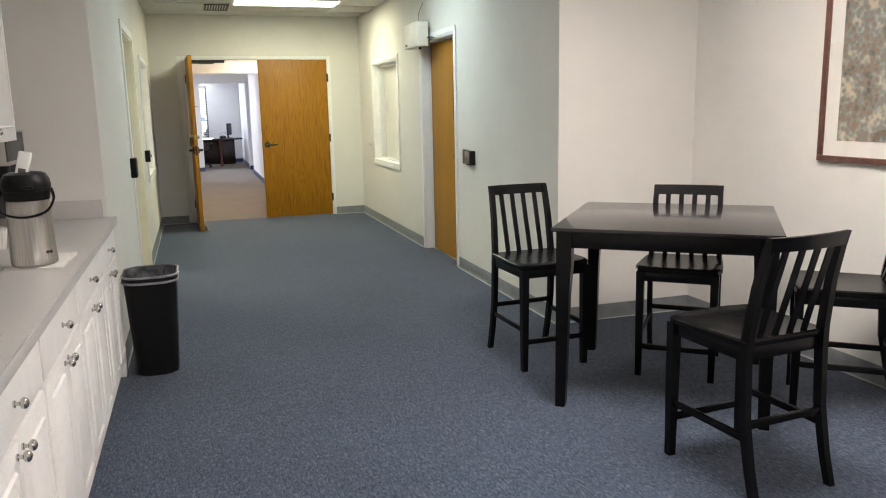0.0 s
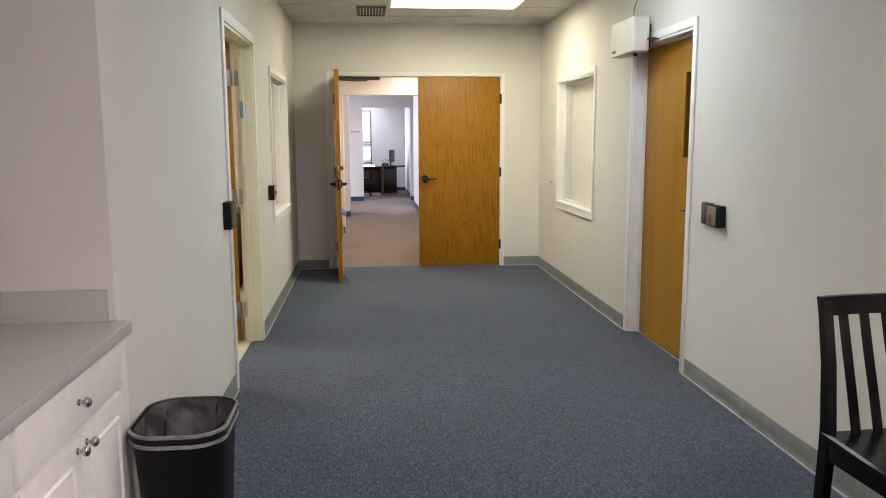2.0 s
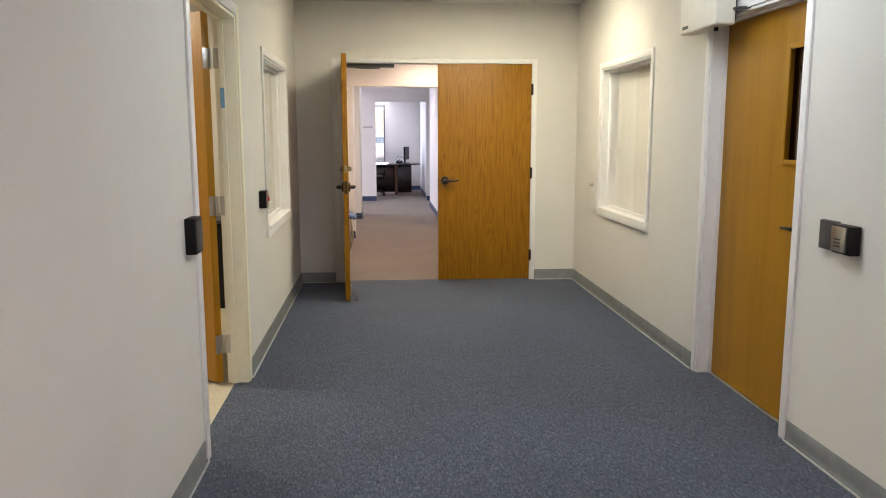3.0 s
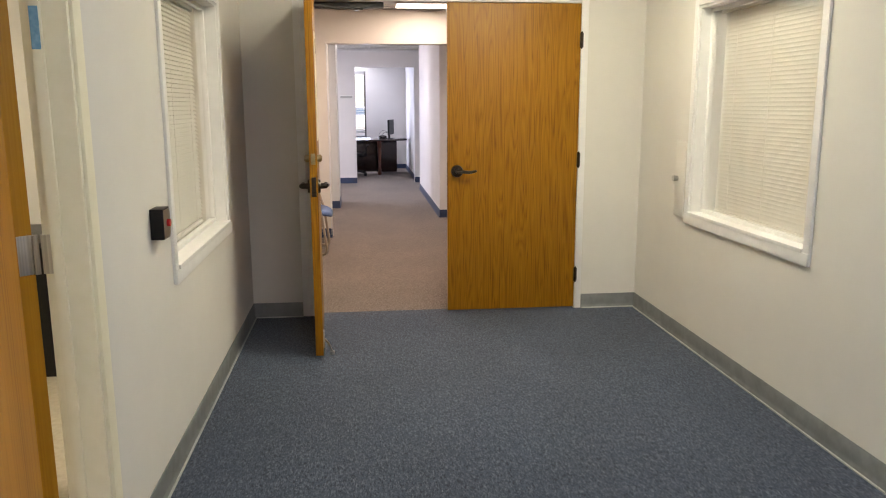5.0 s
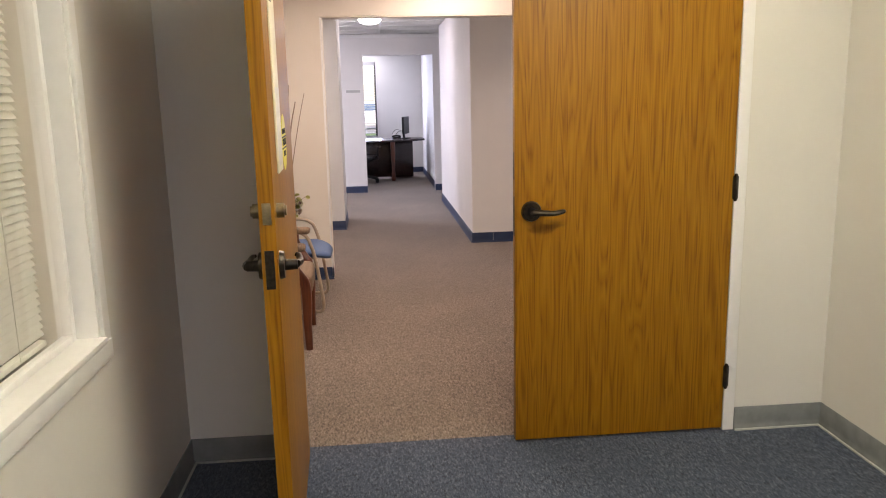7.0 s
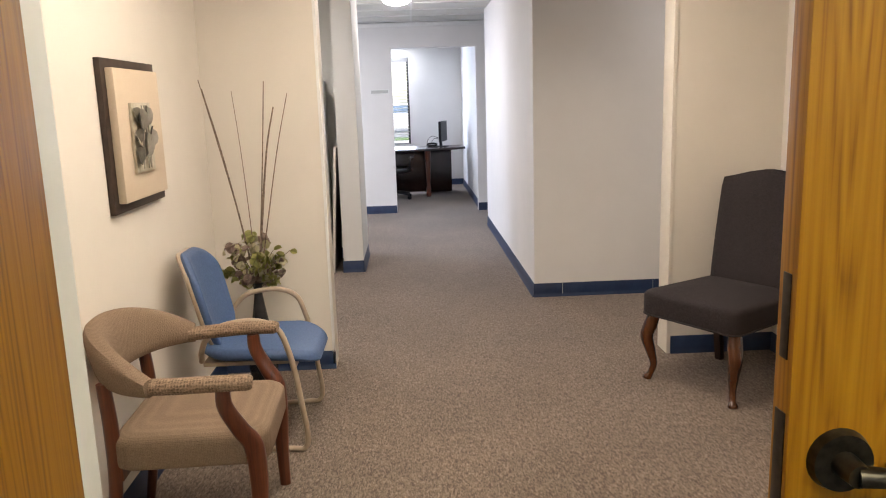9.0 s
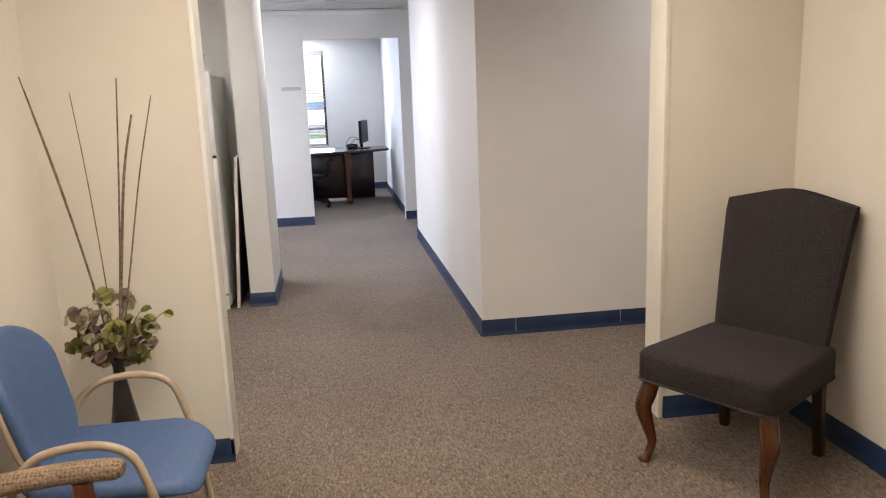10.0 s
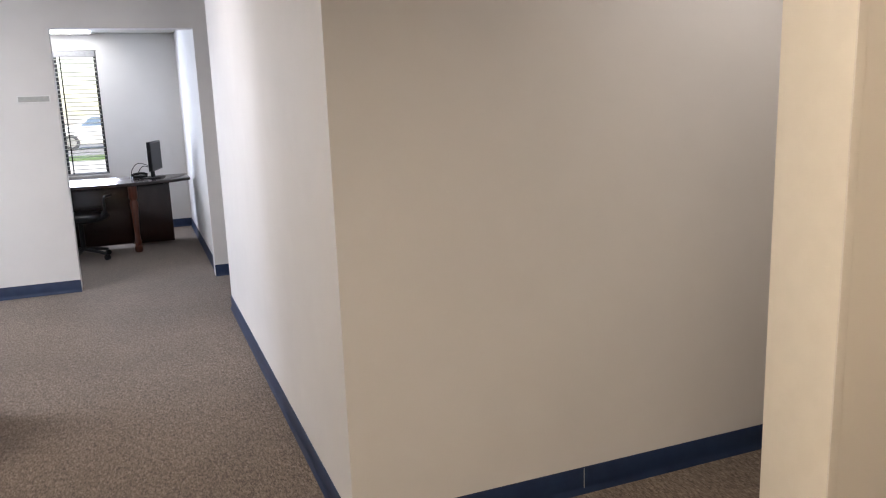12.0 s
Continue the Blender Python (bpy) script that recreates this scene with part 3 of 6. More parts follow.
G, N = BASE_GREY, BASE_BLUE
for axis, pos, a0, a1, out, m_ in (
        ("y", XL, 4.63, 6.596, 1, G), ("y", XL, 7.794, YD, 1, G),
        ("y", XR, AY, 6.624, -1, G), ("y", XR, 7.748, YD, -1, G),
        ("x", YD, XL, -0.078, -1, G), ("x", YD, 1.908, XR, -1, G),
        ("x", AY, XR, AX, -1, G), ("y", AX, -4.0, AY, -1, G),
        ("y", RX0, YD + 0.06, RY, 1, N), ("x", RY, RX0, 0.078, -1, N),
        ("x", RY, 1.981, RX1, -1, N), ("y", RX1, YD + 0.06, RY, -1, N),
        ("x", HY0, HX - 0.006, 4.2, -1, N), ("y", HX, HY0, HY1, -1, N),
        ("x", 16.405, -0.091, 0.096, -1, N), ("y", 0.09, 16.40, 17.2, 1, N),
        ("x", FY, -4.0, 0.385, -1, N), ("x", FY, 1.475, 3.0, -1, N),
        ("y", OX, FY + 0.14, OY, -1, N), ("x", OY, -2.5, OX, -1, N),
        ("x", 10.45, -4.0, -0.56, -1, G), ("x", 17.06, -1.6, -0.085, -1, N)):
    ORIGIN[0] = HERE if m_ is G else OFFICE if FY in (pos, a0 - 0.14) or pos == OY else BEYOND
    baseboard("baseboard", axis, pos, a0, a1, out, m_)

ORIGIN[0] = BEYOND
for x in (1.63, 2.31):
    solid("trim", bx(B(), x, x + 0.003, HY0 - 0.0068, HY0 - 0.0058, 0.02, 0.10), PALE_GREY, kind="structure")
# a cornice strip over the office's opening, and a bead at the corner of the reception's opening
ORIGIN[0] = OFFICE
solid("trim", bx(B(), -4.0, 3.0, FY - 0.014, FY, ZH - 0.035, ZH, 0.004), TRIM, kind="structure")
ORIGIN[0] = BEYOND
solid("trim", bx(B(), 1.957, 1.979, RY - 0.005, RY, 0.0, ZH, 0.002), PAINT_WARM, kind="structure")
solid("trim", bx(B(), 0.062, 0.078, RY - 0.006, RY, 0.0, 2.095, 0.002), TRIM, kind="structure")


ORIGIN[0] = HERE


# ---------------------------------------------------------------- lamps
def troffer(x, y, z, w, d, colour, strength, label):
    t = thing("ceiling_light", label, "ceiling light", pose(x, y, z))
    bm = B()
    for a in ((-w / 2, w / 2, -d / 2, -d / 2 + 0.025), (-w / 2, w / 2, d / 2 - 0.025, d / 2), (-w / 2, -w / 2 + 0.025, -d / 2 + 0.025, d / 2 - 0.025), (w / 2 - 0.025, w / 2, -d / 2 + 0.025, d / 2 - 0.025)):
        bx(bm, *a, -0.014, 0.006, 0.003)
    part("frame", bm, TRIM, t)
    part("diffuser", bx(B(), -w / 2 + 0.024, w / 2 - 0.024, -d / 2 + 0.024, d / 2 - 0.024, -0.008, 0.002), glow_mat("diffuser_glow", colour, strength), t, "glowing white acrylic diffuser")
    return t


LT = "recessed fluorescent ceiling panel, lit, real or added as fill, in a tiled ceiling"
troffer(1.20, 9.40, ZC, 1.21, 0.52, COL_END, LAMP_END, LT)
troffer(1.20, 6.70, ZC, 1.21, 0.60, COL_MIDDLE, LAMP_MIDDLE, LT)
troffer(1.75, 2.60, ZC, 1.21, 0.60, COL_KITCHEN, LAMP_KITCHEN, LT)
troffer(1.20, -0.80, ZC, 1.21, 0.60, COL_KITCHEN, LAMP_KITCHEN, LT)
ORIGIN[0] = BEYOND
troffer(1.08, 13.12, ZH, 0.60, 1.21, COL_RECEPTION, LAMP_RECEPTION, LT)
# unseen panel, added to brighten the reception's left wall
troffer(0.30, 12.20, ZH, 0.60, 1.21, COL_RECEPTION, FILL_ENTRY, LT)
ORIGIN[0] = OFFICE
troffer(-0.01, 22.78, 2.38, 1.21, 0.60, COL_OFFICE, LAMP_OFFICE, LT)
ORIGIN[0] = HERE
troffer(-2.3, 8.2, ZC, 1.21, 0.60, COL_ROOMS, LAMP_LEFT_ROOM, LT)
troffer(4.0, 8.6, ZC, 1.21, 0.60, COL_ROOMS, LAMP_RIGHT_ROOM, LT)


def dome_lamp(x, y, dim=1.0):
    t = thing("dome_light", "round flush ceiling lamp with a lit glass dome, real or added as fill", "ceiling light", pose(x, y, ZH))
    part("base_ring", lathe(B(), [(0, 0), (0.15, 0), (0.155, -0.012), (0.14, -0.02), (0, -0.02)], 28), TRIM, t)
    part("dome", lathe(B(), [(0.138, -0.018), (0.13, -0.04), (0.10, -0.062), (0.05, -0.075), (0, -0.078)], 28), glow_mat("dome_glow", COL_DOME, LAMP_DOME * dim), t)


ORIGIN[0] = BEYOND
dome_lamp(0.46, 17.5)
# this dome is out of view, added to light the hall's front wall
dome_lamp(3.0, 14.7, 0.55)
# added ambient fill for the far wall, no panel known here
troffer(-1.60, 18.50, ZH, 0.60, 1.21, (0.93, 0.935, 1.0), 8.0, LT)
# extra panel out of view, there only to brighten the refrigerator's alcove
troffer(-0.60, 15.20, ZH, 0.60, 1.21, COL_DOME, 4.2, LT)
daylight("window_daylight_hall", look((-3.9, 18.6, 1.45), (0, 18.6, 1.2)), 1.7, 1.3, DAY_HALL)
daylight("window_daylight_office", look((0.12, OY - 0.04, 1.45), (0.12, 20, 1.2)), 0.85, 1.4, DAY_OFFICE)


ORIGIN[0] = HERE


def ceiling_vent(x, y):
    t = thing("ceiling_vent", "white louvred air vent in the tiled ceiling", "air vent", pose(x, y, ZC))
    bm = B()
    for a in ((-0.14, 0.14, -0.27, -0.245), (-0.14, 0.14, 0.245, 0.27), (-0.14, -0.12, -0.245, 0.245), (0.12, 0.14, -0.245, 0.245)):
        bx(bm, *a, -0.012, 0.006, 0.003)
    part("frame", bm, GREYBLACK, t, "dark metal frame")
    part("dark_sheet", bx(B(), -0.12, 0.12, -0.245, 0.245, -0.003, 0.004), BLACK, t, "dark duct opening")
    me = mesh("slat", bx(B(), -0.004, 0.004, -0.245, 0.245, -0.0065, -0.0035), GRID)
    for k in range(8):
        s = new("slat", me)
        s.parent, s.location = t, (-0.105 + 0.03 * k, 0, 0)


ceiling_vent(0.43, 9.93)


# ---------------------------------------------------------------- doors and windows
def casing_y(name, x, out, y0, y1, z1, w, material, depth, z0=0.0, label=""):
    """A frame round an opening in a wall along y: casing on the face at x, and a jamb through the wall."""
    t = tagged(new(name), label, "door frame", kind="structure")
    s = 0.014 * out
    for nm, a in (("casing", (y0 - w, y0, z0, z1 + w)), ("casing", (y1, y1 + w, z0, z1 + w)), ("head_casing", (y0, y1, z1, z1 + w))):
        p, q = sorted((x, x + s))
        part(nm, bx(B(), p, q, a[0], a[1], a[2], a[3], 0.004), material[1] if a[0] == y1 else material[0], t)
    p, q = sorted((x + 0.004 * out, x - depth * out))
    for a in ((y0, y0 + 0.018, z0, z1), (y1 - 0.018, y1, z0, z1), (y0 + 0.018, y1 - 0.018, z1 - 0.018, z1)):
        part("jamb", bx(B(), p, q, *a, 0.003), material[1], t)
    st = x - 0.06 * out
    p, q = sorted((st, st - 0.03 * out))
    for a in ((y0 + 0.018, y0 + 0.030, z0, z1 - 0.018), (y1 - 0.030, y1 - 0.018, z0, z1 - 0.018), (y0 + 0.03, y1 - 0.03, z1 - 0.030, z1 - 0.018)):
        part("door_stop", bx(B(), p, q, *a, 0.002), material[1], t)
    return t


# cool light on the near and head casing is put into white TRIM
casing_y("door_frame_left", XL, 1, DOOR_L[0], DOOR_L[1], DOOR_L[3], 0.062, (TRIM, CREAM), TL + 0.005, label="cream steel frame of the open doorway, near side whitened as in cool light")
casing_y("door_frame_right", XR, -1, DOOR[0], DOOR[1], DOOR[3], 0.05, (TRIM, TRIM), TH + 0.005, label="white painted frame of the closed doorway")


def lever(parent, x, y, z, face, dirn, material=BRONZE):
    """A lever handle on a face normal to local y (face: -1 or 1); dirn: the way that it points along x."""
    bm = B()
    cyl(bm, (x, y, z), (x, y + 0.014 * face, z), 0.042, 0.038, 28)
    cyl(bm, (x, y + 0.014 * face, z), (x, y + 0.050 * face, z), 0.017, 0.015, 16)
    h = part("lever_handle", bm, material, parent, "dark bronze lever handle")
    path = curve_points([(x, y + 0.046 * face, z), (x + 0.03 * dirn, y + 0.054 * face, z), (x + 0.08 * dirn, y + 0.052 * face, z - 0.004), (x + 0.118 * dirn, y + 0.047 * face, z + 0.002), (x + 0.128 * dirn, y + 0.038 * face, z + 0.004)], 5)
    part("lever", sweep(B(), path, [0.015, 0.013, 0.012, 0.010, 0.007], 10, 0.75), material, h)
    return h


def hinge(parent, x, y, z, material=BRONZE, h=0.10):
    bm = B()
    cyl(bm, (x, y, z - h / 2), (x, y, z + h / 2), 0.008, n=12)
    for k in (-1, 1):
        ball(bm, (x, y, z + k * h / 2), 0.008, n=8)
    bx(bm, x - 0.012, x + 0.012, y, y + 0.004, z - h / 2 + 0.003, z + h / 2 - 0.003)
    return part("hinge", bm, material, parent)


# double door: frame, closed leaf, open leaf
df = tagged(new("door_frame_double"), "pale painted frame of the double doorway", "door frame", kind="structure")
for a in ((-0.076, -0.028, 0.0, 2.168), (1.856, 1.906, 0.0, 2.168)):
    part("casing", bx(B(), a[0], a[1], YD - 0.006, YD, a[2], a[3], 0.002) if a[0] < 0 else bx(B(), a[0], a[1], YD - 0.006, YD + 0.13, a[2], a[3], 0.003), TRIM, df)
part("jamb", bx(B(), -0.028, 0.018, YD - 0.006, YD + 0.15, 0.0, 2.168, 0.003), TRIM, df)
part("head_casing", bx(B(), 0.018, 1.856, YD - 0.006, YD + 0.15, 2.124, 2.168, 0.003), TRIM, df)

LEAFW = 0.914


def leaf(name, m, label, veneer, side):
    """A flush leaf whose hinge is at local x=0; it runs to x=LEAFW*side."""
    t = thing(name, label, "door", m)
    a, b = sorted((0.0, LEAFW * side))
    part("panel", bx(B(), a, b, 0.0, 0.044, 0.012, 2.12, 0.002), veneer, t)
    return t


dr = leaf("door_1", pose(1.853, YD - 0.004, 0), "closed flush oak door leaf with vertical grain", OAK, -1)
lever(dr, -LEAFW + 0.067, 0.0, 1.0, -1, 1)
lever(dr, -LEAFW + 0.067, 0.044, 1.0, 1, 1)
for z in (0.25, 1.07, 1.88):
    hinge(dr, 0.006, -0.005, z)
part("strike_plate", bx(B(), -LEAFW - 0.0015, -LEAFW + 0.001, 0.009, 0.035, 0.90, 1.06, 0.001), BRONZE, dr, "dark metal strike plate in the edge")
part("flush_bolt", bx(B(), -LEAFW - 0.0015, -LEAFW + 0.001, 0.012, 0.032, 1.13, 1.24, 0.001), BRONZE, dr, "metal flush bolt in the edge")

# the open leaf swings towards the corridor
dl = leaf("door_2", pose(0.022, YD - 0.008, 0, 0, 0, -87.6), "open flush oak door leaf with a yellow caution decal", OAK, 1)
lever(dl, LEAFW - 0.067, 0.0, 1.0, -1, -1)
lever(dl, LEAFW - 0.067, 0.044, 1.0, 1, -1)
bm = B()
cyl(bm, (LEAFW - 0.067, -0.022, 1.157), (LEAFW - 0.067, 0.066, 1.157), 0.021, n=20)
cyl(bm, (LEAFW - 0.067, -0.028, 1.157), (LEAFW - 0.067, 0.072, 1.157), 0.015, n=16)
part("deadbolt", bm, BRASS, dl, "worn brass deadbolt cylinders")
part("lock_plate", bx(B(), LEAFW - 0.001, LEAFW + 0.0015, 0.009, 0.035, 0.945, 1.055, 0.001), BRONZE, dl, "dark latch plate in the edge")
part("bolt_plate", bx(B(), LEAFW - 0.001, LEAFW + 0.0015, 0.010, 0.034, 1.127, 1.187, 0.001), BRASS, dl, "brass bolt plate in the edge")
for z in (0.25, 1.07, 1.88):
    hinge(dl, -0.006, -0.005, z)
# decal: a yellow disc with three lines of words
dec = part("decal", cyl(B(), (0.405, 0.0435, 1.325), (0.405, 0.0452, 1.325), 0.092, n=48), YELLOW, dl, "round yellow automatic caution door decal")


def word(text, size, m, material, parent, name="lettering"):
    c = bpy.data.curves.new(name, "FONT")
    c.body, c.size, c.align_x, c.align_y, c.extrude = text, size, "CENTER", "CENTER", 0.0004
    tmp = new("tmp_text", c)
    me = bpy.data.meshes.new_from_object(tmp.evaluated_get(bpy.context.evaluated_depsgraph_get()))
    bpy.data.objects.remove(tmp)
    me.name = name
    me.materials.append(material)
    ob = new(name, me)
    ob.parent, ob.matrix_basis = parent, m
    return ob


for text, size, z in (("AUTOMATIC", 0.025, 1.361), ("CAUTION", 0.034, 1.325), ("DOOR", 0.027, 1.288)):
    word(text, size, pose(0.405, 0.0456, z, 90, 0, 180), INK, dec)
for z in (1.343, 1.307):
    part("bar", bx(B(), 0.317, 0.493, 0.0452, 0.0457, z - 0.0025, z + 0.0025), INK, dec)
# a tall pale plate with a paper on the same face
pl = part("notice_plate", bx(B(), 0.57, 0.74, 0.044, 0.050, 1.25, 1.86, 0.003), CREAM, dl, "tall pale notice plate")
part("paper_sheet", bx(B(), 0.585, 0.725, 0.0500, 0.0512, 1.27, 1.50), PAPER, pl)
part("slot", bx(B(), 0.69, 0.715, 0.0500, 0.0518, 1.74, 1.82), GREYBLACK, pl)
bm = B()
bx(bm, LEAFW - 0.07, LEAFW - 0.03, 0.044, 0.052, 0.05, 0.15, 0.002)
sweep(bm, [(LEAFW - 0.05, 0.052, 0.10), (LEAFW - 0.05, 0.075, 0.07), (LEAFW - 0.05, 0.095, 0.02)], 0.006, 8)
cyl(bm, (LEAFW - 0.05, 0.095, 0.002), (LEAFW - 0.05, 0.095, 0.022), 0.014, n=12)
part("door_stop", bm, STEEL, dl, "metal kick-down door stop")

# overhead closer at the head of the doorway
oc = thing("door_closer", "dark overhead door closer with a folding arm", "door closer")
part("track", bx(B(), 0.05, 0.52, YD + 0.05, YD + 0.085, 2.085, 2.122, 0.004), GREYBLACK, oc)
part("arm", sweep(B(), [(0.38, YD + 0.06, 2.08), (0.22, YD + 0.01, 2.076), (0.055, YD - 0.16, 2.075)], 0.009, 8), GREYBLACK, oc)
part("shoe", bx(B(), 0.32, 0.36, YD + 0.045, YD + 0.09, 2.068, 2.086, 0.003), STEEL, oc)

# right corridor door, closed, with a narrow vision panel near its latch side
d3 = thing("door_3", "closed flush wooden door with a narrow vision panel", "door", pose(XR + 0.085, 0, 0))
bm = B()
LY0, LY1, V = DOOR[0] + 0.02, DOOR[1] - 0.02, (6.82, 6.96, 1.32, 1.87)
for a in ((LY0, V[0], 0.01, 2.085), (V[1], LY1, 0.01, 2.085), (V[0], V[1], 0.01, V[2]), (V[0], V[1], V[3], 2.085)):
    bx(bm, 0, 0.044, *a)
part("panel", bm, OAK_PLAIN, d3)
bm = B()
for a in ((V[0] - 0.018, V[0] + 0.008, V[2] - 0.018, V[3] + 0.018), (V[1] - 0.008, V[1] + 0.018, V[2] - 0.018, V[3] + 0.018), (V[0] + 0.008, V[1] - 0.008, V[2] - 0.018, V[2] + 0.008), (V[0] + 0.008, V[1] - 0.008, V[3] - 0.008, V[3] + 0.018)):
    bx(bm, -0.012, 0.0, *a, 0.003)
vf = part("vision_frame", bm, OAK_PLAIN, d3)
part("pane", bx(B(), 0.018, 0.024, V[0], V[1], V[2], V[3]), SMOKE, vf)
bm = B()
cyl(bm, (0, 6.765, 1.0), (-0.012, 6.765, 1.0), 0.03, n=20)
cyl(bm, (-0.012, 6.765, 1.0), (-0.05, 6.765, 1.0), 0.011, n=12)
sweep(bm, [(-0.048, 6.765, 1.0), (-0.052, 6.82, 1.0), (-0.048, 6.87, 0.998)], [0.011, 0.009, 0.007], 8)
part("lever_handle", bm, BRONZE, d3, "dark bronze lever handle")

# left doorway: leaf swung into the room, three steel hinges on the far jamb
d4 = leaf("door_4", pose(XL - TL - 0.030, DOOR_L[1] - 0.022, 0, 0, 0, 134), "wooden door swung open into the side room", OAK_PLAIN, 1)
for z in (0.24, 1.05, 1.87):
    bm = B()
    bx(bm, -0.002, 0.004, 0.002, 0.042, z - 0.055, z + 0.055, 0.001)
    cyl(bm, (-0.008, -0.004, z - 0.055), (-0.008, -0.004, z + 0.055), 0.008, n=12)
    bx(bm, 0.0, 0.045, -0.003, 0.0, z - 0.055, z + 0.055, 0.001)
    part("hinge", bm, STEEL, d4, "brushed steel butt hinge")
df2 = bpy.data.objects["door_frame_left"]
for z in (0.24, 1.05, 1.87):
    part("hinge_leaf", bx(B(), XL - TL - 0.008, XL - TL + 0.044, DOOR_L[1] - 0.0235, DOOR_L[1] - 0.018, z - 0.055, z + 0.055, 0.001), STEEL, df2)
part("label_strip", bx(B(), XL - 0.087, XL - 0.064, DOOR_L[1] - 0.0318, DOOR_L[1] - 0.0300, 1.60, 1.71), BLUE_TAPE, df2, "small blue paper label")


def interior_window(name, x, out, o, label, room_tilt, depth):
    """A fixed interior window with casing, sill, glass, and a lowered blind behind."""
    y0, y1, z0, z1 = o
    t = tagged(new(name), label, "window", kind="structure")
    w = 0.05
    p, q = sorted((x, x + 0.014 * out))
    for a in ((y0 - w, y0, z0 - 0.05, z1 + w), (y1, y1 + w, z0 - 0.05, z1 + w), (y0, y1, z1, z1 + w)):
        part("casing", bx(B(), p, q, *a, 0.004), TRIM, t)
    p, q = sorted((x, x + 0.018 * out))
    part("apron", bx(B(), p, q, y0 - w + 0.004, y1 + w - 0.004, z0 - 0.058, z0, 0.004), TRIM, t)
    p, q = sorted((x + 0.022 * out, x - 0.07 * out))
    part("window_sill", bx(B(), p, q, y0 + 0.002, y1 - 0.002, z0 - 0.004, z0 + 0.016, 0.004), TRIM, t)
    p, q = sorted((x + 0.002 * out, x - depth * out))
    for a in ((y0, y0 + 0.014, z0 + 0.016, z1), (y1 - 0.014, y1, z0 + 0.016, z1), (y0 + 0.014, y1 - 0.014, z1 - 0.014, z1), (y0 + 0.014, y1 - 0.014, z0 - 0.004, z0 + 0.012)):
        part("lining", bx(B(), p, q, *a), TRIM, t)
    g = x - 0.07 * out
    p, q = sorted((g + 0.012 * out, g - 0.016 * out))
    bm = B()
    for a in ((y0 + 0.014, y0 + 0.040, z0 + 0.012, z1 - 0.014), (y1 - 0.040, y1 - 0.014, z0 + 0.012, z1 - 0.014), (y0 + 0.04, y1 - 0.04, z0 + 0.012, z0 + 0.036), (y0 + 0.04, y1 - 0.04, z1 - 0.038, z1 - 0.014)):
        bx(bm, p, q, *a, 0.003)
    part("window_frame", bm, TRIM, t)
    p, q = sorted((g, g - 0.005 * out))
    pane = part("pane", bx(B(), p, q, y0 + 0.04, y1 - 0.04, z0 + 0.036, z1 - 0.038), GLASS, t)
    pane.visible_shadow = False
    # blind
    bl = thing("window_blind", "lowered cream horizontal blind behind the glass", "window blind", group="corridor window blinds")
    b = x - 0.125 * out
    part("headrail", bx(B(), b - 0.013, b + 0.013, y0 + 0.03, y1 - 0.03, z1 - 0.045, z1 - 0.016, 0.003), SLAT, bl)
    sm = B()
    loft(sm, [[(-0.012, a, 0.0), (0.0, a, 0.002), (0.012, a, 0.0), (0.012, a, -0.0008), (0.0, a, 0.0012), (-0.012, a, -0.0008)] for a in (y0 + 0.04, y1 - 0.075)])
    me = mesh("slat", sm, SLAT)
    z = z1 - 0.056
    while z > z0 + 0.05:
        s = new("slat", me)
        s.parent, s.matrix_basis = bl, Matrix.Translation((b, 0, z)) @ pose(0, 0, 0, 0, room_tilt, 0)
        z -= 0.0215
    part("bottom_rail", bx(B(), b - 0.011, b + 0.011, y0 + 0.04, y1 - 0.075, z0 + 0.022, z0 + 0.038, 0.003), SLAT, bl)
    for yy in (y0 + 0.2, (y0 + y1) / 2, y1 - 0.24):
        part("cord", cyl(B(), (b + 0.014 * out, yy, z0 + 0.03), (b + 0.014 * out, yy, z1 - 0.03), 0.0009, n=6), SLAT, bl)
    return t


interior_window("window_1", XL, 1, WIN_L, "white framed interior window with lowered blinds", 52, TL)
interior_window("window_2", XR, -1, WIN_R, "white framed interior window with bright lowered blinds", -71, TH)


# ---------------------------------------------------------------- corridor fixtures
op = thing("door_operator", "beige automatic door operator box above the door", "door operator", pose(0, 0.05, 0.015))
part("housing", bx(B(), 2.165, 2.276, 7.29, 7.78, 2.015, 2.25, 0.012, 3), BEIGE, op)
part("bracket", bx(B(), 2.276, XR - 0.014, 7.32, 7.70, 2.04, 2.20, 0.004), GREYBLACK, op, "dark mounting bracket")
part("nameplate", bx(B(), 2.1635, 2.1652, 7.66, 7.74, 2.04, 2.058), GREYBLACK, op)
part("knob", cyl(B(), (2.22, 7.40, 2.015), (2.22, 7.40, 1.995), 0.012, n=12), BLACK, op)
part("arm", sweep(B(), [(2.262, 7.30, 2.10), (2.30, 7.20, 2.09), (2.37, 7.10, 2.085), (2.40, 6.98, 2.075)], 0.010, 8, 0.6), GREYBLACK, op)
part("wire", sweep(B(), curve_points([(2.24, 7.52, 2.25), (2.27, 7.58, 2.36), (2.31, 7.56, 2.46), (2.305, 7.5, 2.52)], 5), 0.003, 6), GREYBLACK, op)
part("wire_anchor", bx(B(), 2.296, 2.32, 7.48, 7.53, 2.51, 2.56, 0.004), BEIGE, op)

